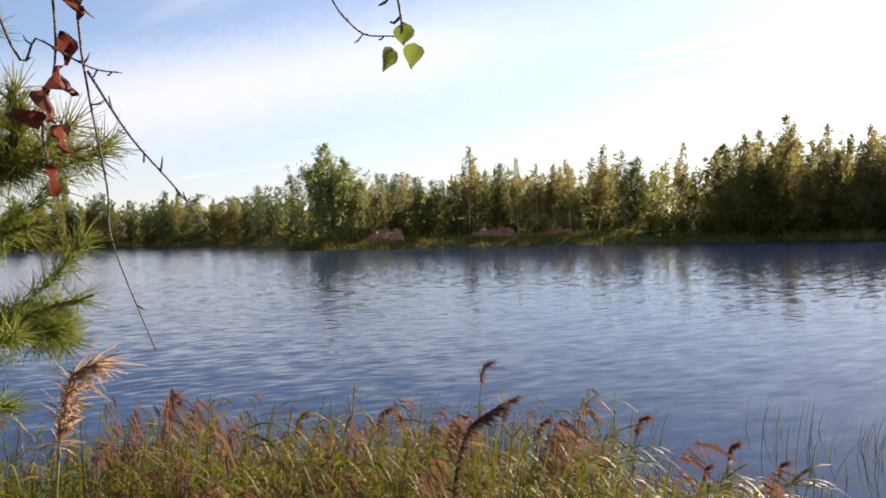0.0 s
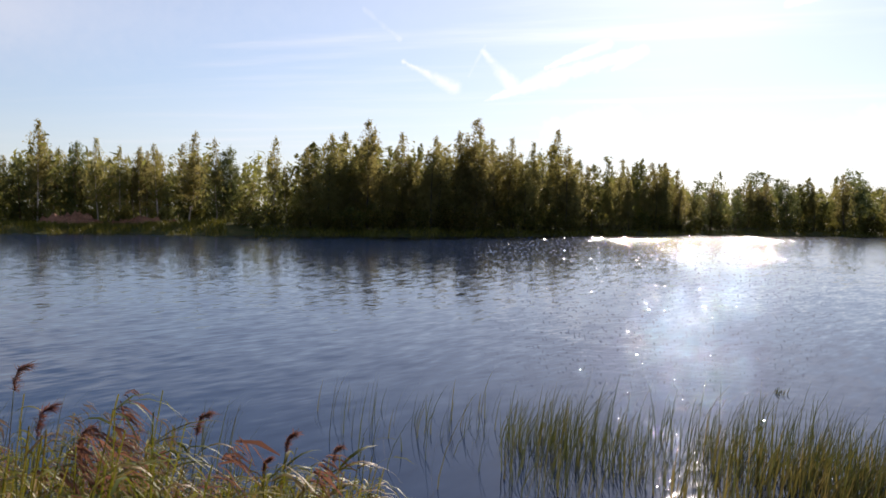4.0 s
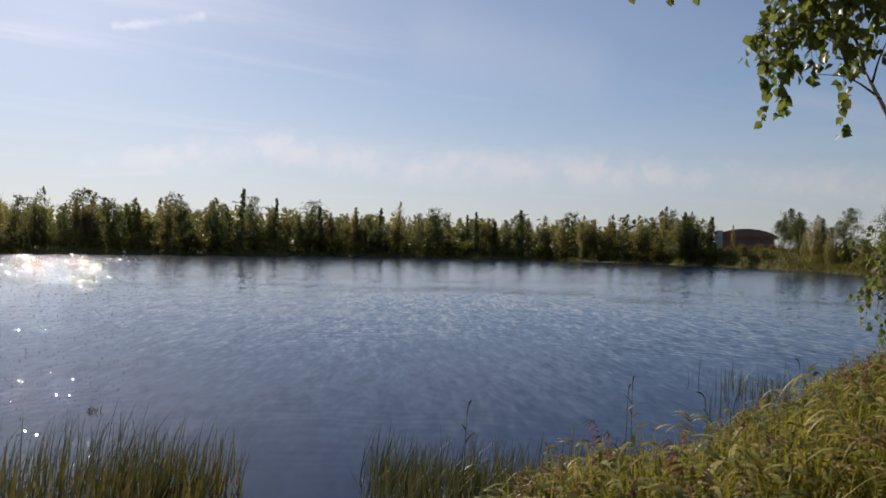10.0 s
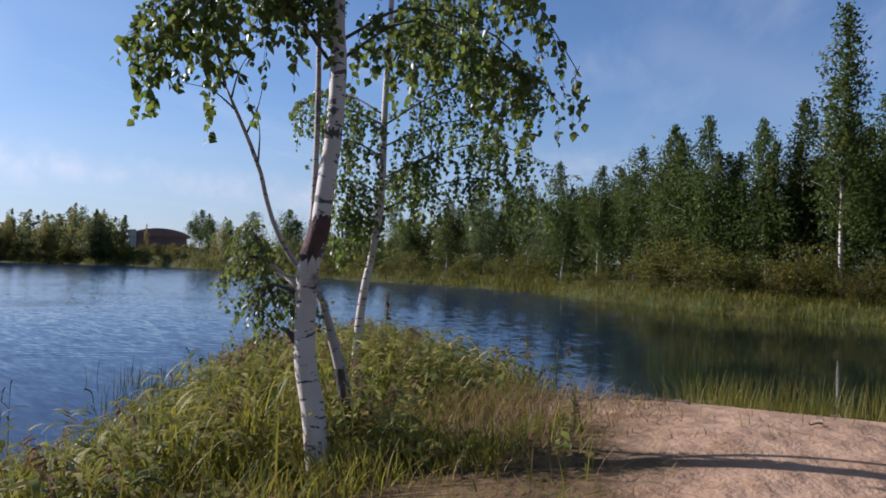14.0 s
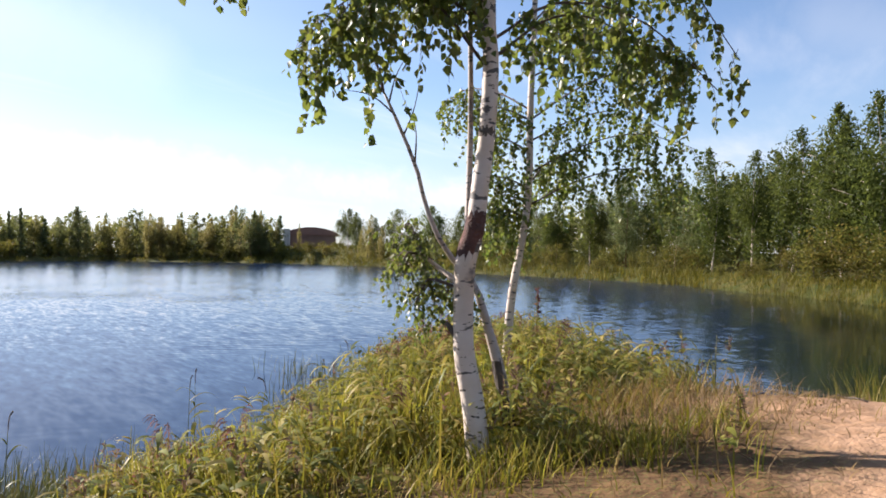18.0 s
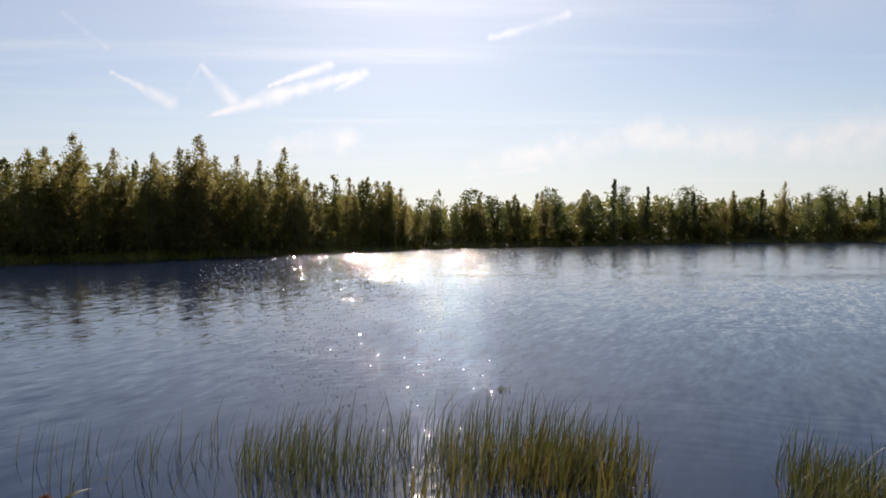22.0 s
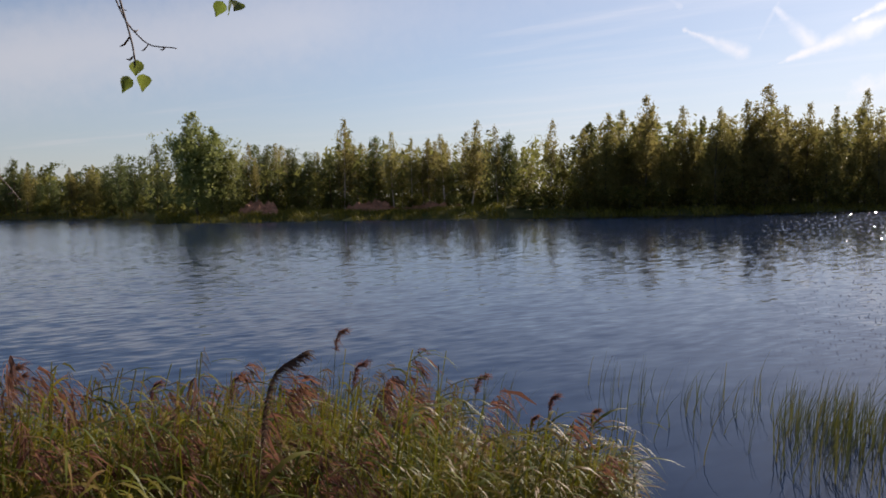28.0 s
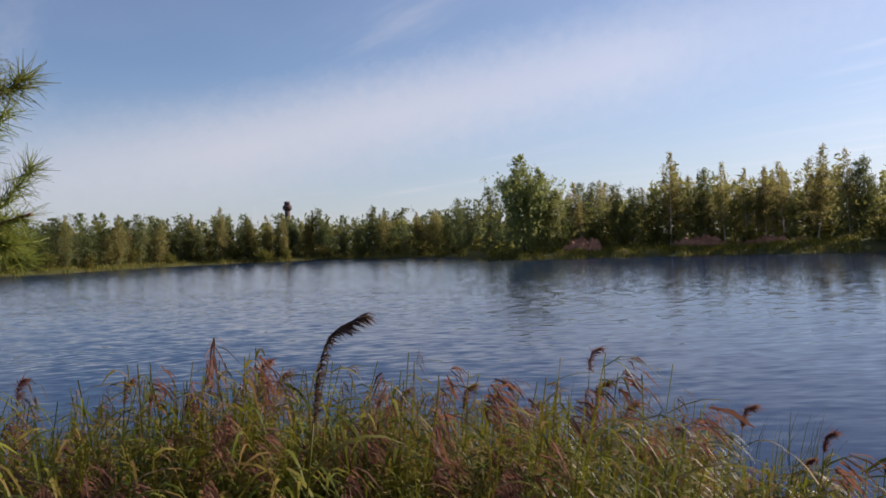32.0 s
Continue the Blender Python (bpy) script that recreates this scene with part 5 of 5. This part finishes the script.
TWIGS = (
    ((-1.153, 0.10, 2.63), (-1.147, 0.23, 2.165), (-1.137, 0.261, 2.15), (-1.121, 0.303, 2.125), (-1.11, 0.331, 2.121)),
    ((-1.11, 0.27, 2.58), (-1.125, 0.294, 2.192), (-1.122, 0.3, 2.107), (-1.117, 0.314, 2.003), (-1.116, 0.317, 1.945), (-1.1, 0.351, 1.83)),
    ((-1.12, 0.22, 2.60), (-1.132, 0.274, 2.19), (-1.137, 0.261, 2.071), (-1.135, 0.265, 2.023)),
    ((-1.122, 0.301, 2.121), (-1.108, 0.336, 2.056), (-1.087, 0.372, 2.003), (-1.074, 0.403, 1.957)),
    ((-1.0, 0.30, 2.95), (-0.97, 0.43, 2.45), (-0.935, 0.455, 2.22), (-0.905, 0.475, 2.15), (-0.862, 0.493, 2.136)),
    ((-1.04, 0.20, 2.96), (-0.78, 0.23, 2.45), (-0.68, 0.27, 2.22), (-0.645, 0.284, 2.10), (-0.638, 0.287, 2.062)),
    ((-0.95, 0.42, 2.93), (-0.72, 0.39, 2.45), (-0.61, 0.36, 2.2), (-0.60, 0.358, 2.122)),
    ((-0.93, 0.5, 2.9), (-0.86, 0.56, 2.5), (-0.81, 0.60, 2.25)),
)
for line in TWIGS:
    c = curve_points(line, 26)
    v, f = tube_geometry(c, np.linspace(0.0016, 0.0007, 26), 5)
    tw = np.random.default_rng(len(line))
    for q in range(5, 25, 3):
        e = tw.normal(size=3) * 0.008
        tube_geometry([c[q], c[q] + e * 0.6, c[q] + e + (0, 0, 0.003)], [0.0010, 0.0011, 0.0005], 4, v, f)
    part("twig", at_base(over, mesh_of("twig", v, f, TWIG, True)), over)


def one_leaf(name, at, size, mat, seed, curl):
    """A single birch leaf; curl: how far it is crumpled."""
    r = np.random.default_rng(seed)
    bm = bmesh.new()
    d = Vector(r.normal(size=3) * 0.35 + np.array([0, 0, -1.0])).normalized()
    s = d.cross(Vector(r.normal(size=3))).normalized()
    u = s.cross(d)
    rows = []
    for q, w in ((0, 0.02), (0.12, 0.34), (0.3, 0.44), (0.5, 0.38), (0.72, 0.2), (0.9, 0.07), (1.0, 0.005)):
        row = []
        for k in (-1, -0.5, 0, 0.5, 1):
            w = w * (1.0 + 0.35 * curl * (float(r.uniform()) - 0.5))
            lift = (abs(k) * 0.25 * w + curl * 0.16 * math.sin(7 * q + 4 * k + seed) + curl * (math.sin(3 * q + seed) * 0.16 + 0.3 * w * k * k + float(r.normal()) * 0.04))
            row.append(bm.verts.new(Vector(at) + size * (d * q + s * (w * k * (1 - 0.35 * curl)) + u * lift)))
        rows.append(row)
    for a, b in zip(rows, rows[1:]):
        for k in range(4):
            bm.faces.new((a[k], a[k + 1], b[k + 1], b[k]))
    me = bpy.data.meshes.new(name)
    bm.to_mesh(me)
    bm.free()
    me.materials.append(mat)
    me.shade_smooth()
    return me


for j, at in enumerate(((-1.128, 0.286, 2.20), (-1.13, 0.281, 2.16), (-1.13, 0.278, 2.125), (-1.133, 0.27, 2.10), (-1.135, 0.263, 2.076), (-1.133, 0.276, 2.066), (-1.133, 0.27, 2.026))):
    part("withered_leaf", at_base(over, one_leaf("withered_leaf", at, 0.034, LEAF_RUST, 30 + j, 1.0)), over, "withered red-brown leaf")
for j, at in enumerate(((-0.638, 0.287, 2.068), (-0.645, 0.283, 2.055), (-0.633, 0.290, 2.056), (-0.60, 0.358, 2.124), (-0.608, 0.354, 2.124), (-0.593, 0.361, 2.122))):
    part("leaf", at_base(over, one_leaf("leaf", at, 0.015, LEAF_NEAR, 50 + j, 0.2)), over, "green leaf lit by the sun")

# a young pine beside the bank
pine = new("pine_tree")
pine.location = (-2.35, -0.35, height(-2.35, -0.35))
tagged(pine, "young pine with long green needles beside the bank", "tree")
part("trunk", at_base(pine, tube("trunk", curve_points([(-2.35, -0.35, 0.4), (-2.33, -0.33, 1.6), (-2.36, -0.36, 2.8), (-2.35, -0.35, 4.2)], 16), np.linspace(0.055, 0.012, 16), BARK_PINE, 10)), pine)
needle_rng = np.random.default_rng(3)


def needles(c, rng, every, per, length, lines):
    for j in range(0, len(c) - 1, every):
        t = c[j + 1] - c[j]
        t /= np.linalg.norm(t)
        for _ in range(per):
            e = t * rng.uniform(0.3, 1.1) + rng.normal(size=3) * 0.62
            e /= np.linalg.norm(e)
            a = c[j] + rng.normal(scale=0.003, size=3)
            side = np.cross(e, rng.normal(size=3))
            s = np.linspace(0, 1, 2)[:, None]
            lines.append((a + e * length * rng.uniform(0.75, 1.15) * s, np.array([0.0010, 0.0003]), side / np.linalg.norm(side)))


for tip, z0 in (((-1.50, 0.45, 2.09), 1.88), ((-1.64, 0.50, 1.855), 1.66), ((-1.62, 0.36, 2.28), 2.0), ((-1.67, 0.43, 1.98), 1.75), ((-1.72, 0.36, 1.74), 1.5), ((-1.72, 0.30, 2.14), 1.9), ((-1.75, 0.24, 1.94), 1.7), ((-1.78, 0.20, 2.36), 2.1)):
    root, end = np.array([-2.34, -0.34, z0]), np.array(tip)
    c = curve_points([root, root * 0.5 + end * 0.5 + (0, 0, -0.04), end], 40)
    bough = part("bough", at_base(pine, tube("bough", c, np.linspace(0.012, 0.003, 40), BARK_PINE, 6)), pine)
    lines = []
    needles(c[18:], needle_rng, 1, 46, 0.058, lines)
    for _ in range(16):
        j = needle_rng.integers(14, 37)
        w = (end - root) / np.linalg.norm(end - root) * 0.09 + needle_rng.normal(scale=0.06, size=3) + np.array([0, 0, 0.02])
        side_c = curve_points([c[j], c[j] + w * 0.6, c[j] + w + (0, 0, 0.02)], 12)
        needles(side_c, needle_rng, 1, 32, 0.052, lines)
    part("needles", at_base(pine, strips("needles", lines, LEAF_PINE_NEAR)), bough)



# ---- far landmarks ----
def box_mesh(name, w, d, h, mat, bevel=0.05):
    bm = bmesh.new()
    bmesh.ops.create_cube(bm, size=1.0, matrix=Matrix.Translation((0, 0, h / 2)) @ Matrix.Diagonal((w, d, h, 1)))
    bmesh.ops.bevel(bm, geom=bm.edges[:], offset=bevel, segments=1, affect="EDGES")
    me = bpy.data.meshes.new(name)
    bm.to_mesh(me)
    bm.free()
    me.materials.append(mat)
    return me


hx, hy = 150 * math.sin(radians(55.25)), 150 * math.cos(radians(55.25))
hall = new("storage_hall")
hall.matrix_basis = pose(hx, hy, height(hx, hy) + 0.2, 0, 0, -55.25)
tagged(hall, "long hall with a brown-red arched roof and pale end wall", "building")
part("wall", box_mesh("wall", 9.2, 14, 3.2, WALL_BROWN), hall)
v, f = [], []
for j in range(13):
    w = math.pi * (0.16 + 0.68 * j / 12)
    for y in (-7.3, 7.3):
        v.append((-5.4 * math.cos(w) / math.cos(math.pi * 0.16), y, 3.0 + 1.5 * (math.sin(w) - math.sin(math.pi * 0.16)) / (1 - math.sin(math.pi * 0.16))))
for j in range(12):
    f.append((2 * j, 2 * j + 1, 2 * j + 3, 2 * j + 2))
f += [tuple(range(0, 26, 2)), tuple(reversed(range(1, 26, 2)))]
part("roof", mesh_of("roof", v, f, BRICK_RED), hall, "brown-red arched roof")
pillar = part("end_wall", box_mesh("end_wall", 1.2, 6, 4.1, RENDER_PALE), hall, "pale rendered wall")
pillar.location = (-4.4, -6, 0)
annexe = part("annexe", box_mesh("annexe", 5.0, 8, 2.6, RENDER_PALE), hall, "low pale annexe")
annexe.location = (-8.2, -2, 0)
lid = part("annexe_roof", box_mesh("annexe_roof", 5.6, 8.6, 0.4, CHIMNEY_BRICK), hall)
lid.location = (-8.2, -2, 2.6)
for k in range(3):
    hole = part("window", box_mesh("window", 0.9, 0.1, 1.0, BARK_DARK, 0.02), hall, "dark window")
    hole.location = (-9.6 + 1.4 * k, -6.03, 1.0)

cx, cy = 160 * math.sin(radians(-70.35)), 160 * math.cos(radians(-70.35))
stack = new("chimney")
stack.matrix_basis = pose(cx, cy, height(cx, cy) - 0.2, 0, 0, 20)
tagged(stack, "dark brick boiler-house chimney above the wood", "chimney")
part("shaft", tube("shaft", [(0, 0, 0), (0, 0, 5), (0, 0, 9.4)], [0.85, 0.7, 0.55], CHIMNEY_BRICK, 14), stack)
part("collar", tube("collar", [(0, 0, 9.2), (0, 0, 9.5), (0, 0, 10.2), (0, 0, 10.3)], [0.6, 0.95, 0.95, 0.7], CHIMNEY_BRICK, 14), stack, "broader dark collar")
part("cap", tube("cap", [(0, 0, 10.2), (0, 0, 11.1)], [0.6, 0.62], CHIMNEY_BRICK, 14), stack)


def bluff(az, back, wide, tall, label, torn=1.0):
    """A torn sand face under the trees."""
    d = float(far_shore(az)) + back
    x, y = d * math.sin(radians(az)), d * math.cos(radians(az))
    ob = new("sand_bluff")
    ob.matrix_basis = pose(x, y, height(x, y) - 0.3, 0, 0, -az)
    bm = bmesh.new()
    grid = []
    for i in range(19):
        row = []
        for j in range(9):
            u, w = i / 18 * 2 - 1, j / 8
            e = noise.noise(Vector((i * 0.37 + az, j * 0.5, 0.0)))
            z = tall * (1 - abs(u) ** 4) * min(1.0, w * 1.9) * (1 + torn * (0.5 * e + 0.35 * noise.noise(Vector((i * 1.3, j * 1.6, az))))) * (1.0 if w < 0.6 else 1.0 - 0.4 * (w - 0.6))
            z += 0.12 * torn * tall * noise.noise(Vector((i * 2.9, j * 2.3, az + 5.0))) * min(1.0, 3 * w)
            row.append(bm.verts.new((u * wide / 2, w * 3.2 - 0.9 + 0.5 * e, z)))
        grid.append(row)
    for a, b in zip(grid, grid[1:]):
        for j in range(8):
            bm.faces.new((a[j], b[j], b[j + 1], a[j + 1]))
    me = bpy.data.meshes.new("sand_bluff")
    bm.to_mesh(me)
    bm.free()
    me.materials.append(CLAY)
    part("face", me, ob)
    return tagged(ob, label, "sand bank")


bluff(-48.4, 5.0, 4.6, 1.3, "red eroded sand bluff under the willow", 1.5)
bluff(-40.1, 6.5, 6.6, 1.25, "red sand bluff among the birches", 1.5)
bluff(-35.5, 7.0, 7.5, 0.9, "low bare earth bank among the birches", 1.4)

# ---- on the sand ----
for j, (x, y, L, turn) in enumerate(((4.25, -1.4, 0.12, 20), (4.7, -0.3, 0.16, 70), (4.1, -0.9, 0.14, 140), (5.0, -1.6, 0.1, 100), (4.2, 0.3, 0.2, 30), (4.9, 0.25, 0.2, 160), (4.9, -1.2, 0.1, 60))):
    ob = new("stick", tube("stick", curve_points([(0, 0, 0.008), (0.4 * L, 0.05 * L, 0.02), (0.75 * L, -0.03 * L, 0.012), (L, 0.06 * L, 0.03)], 10), np.linspace(0.006, 0.003, 10), DRIFT, 7))
    ob.matrix_basis = pose(x, y, height(x, y), 0, 0, turn)
    tagged(ob, "small dry stick lying on the sand", "stick", "sticks on the sand")
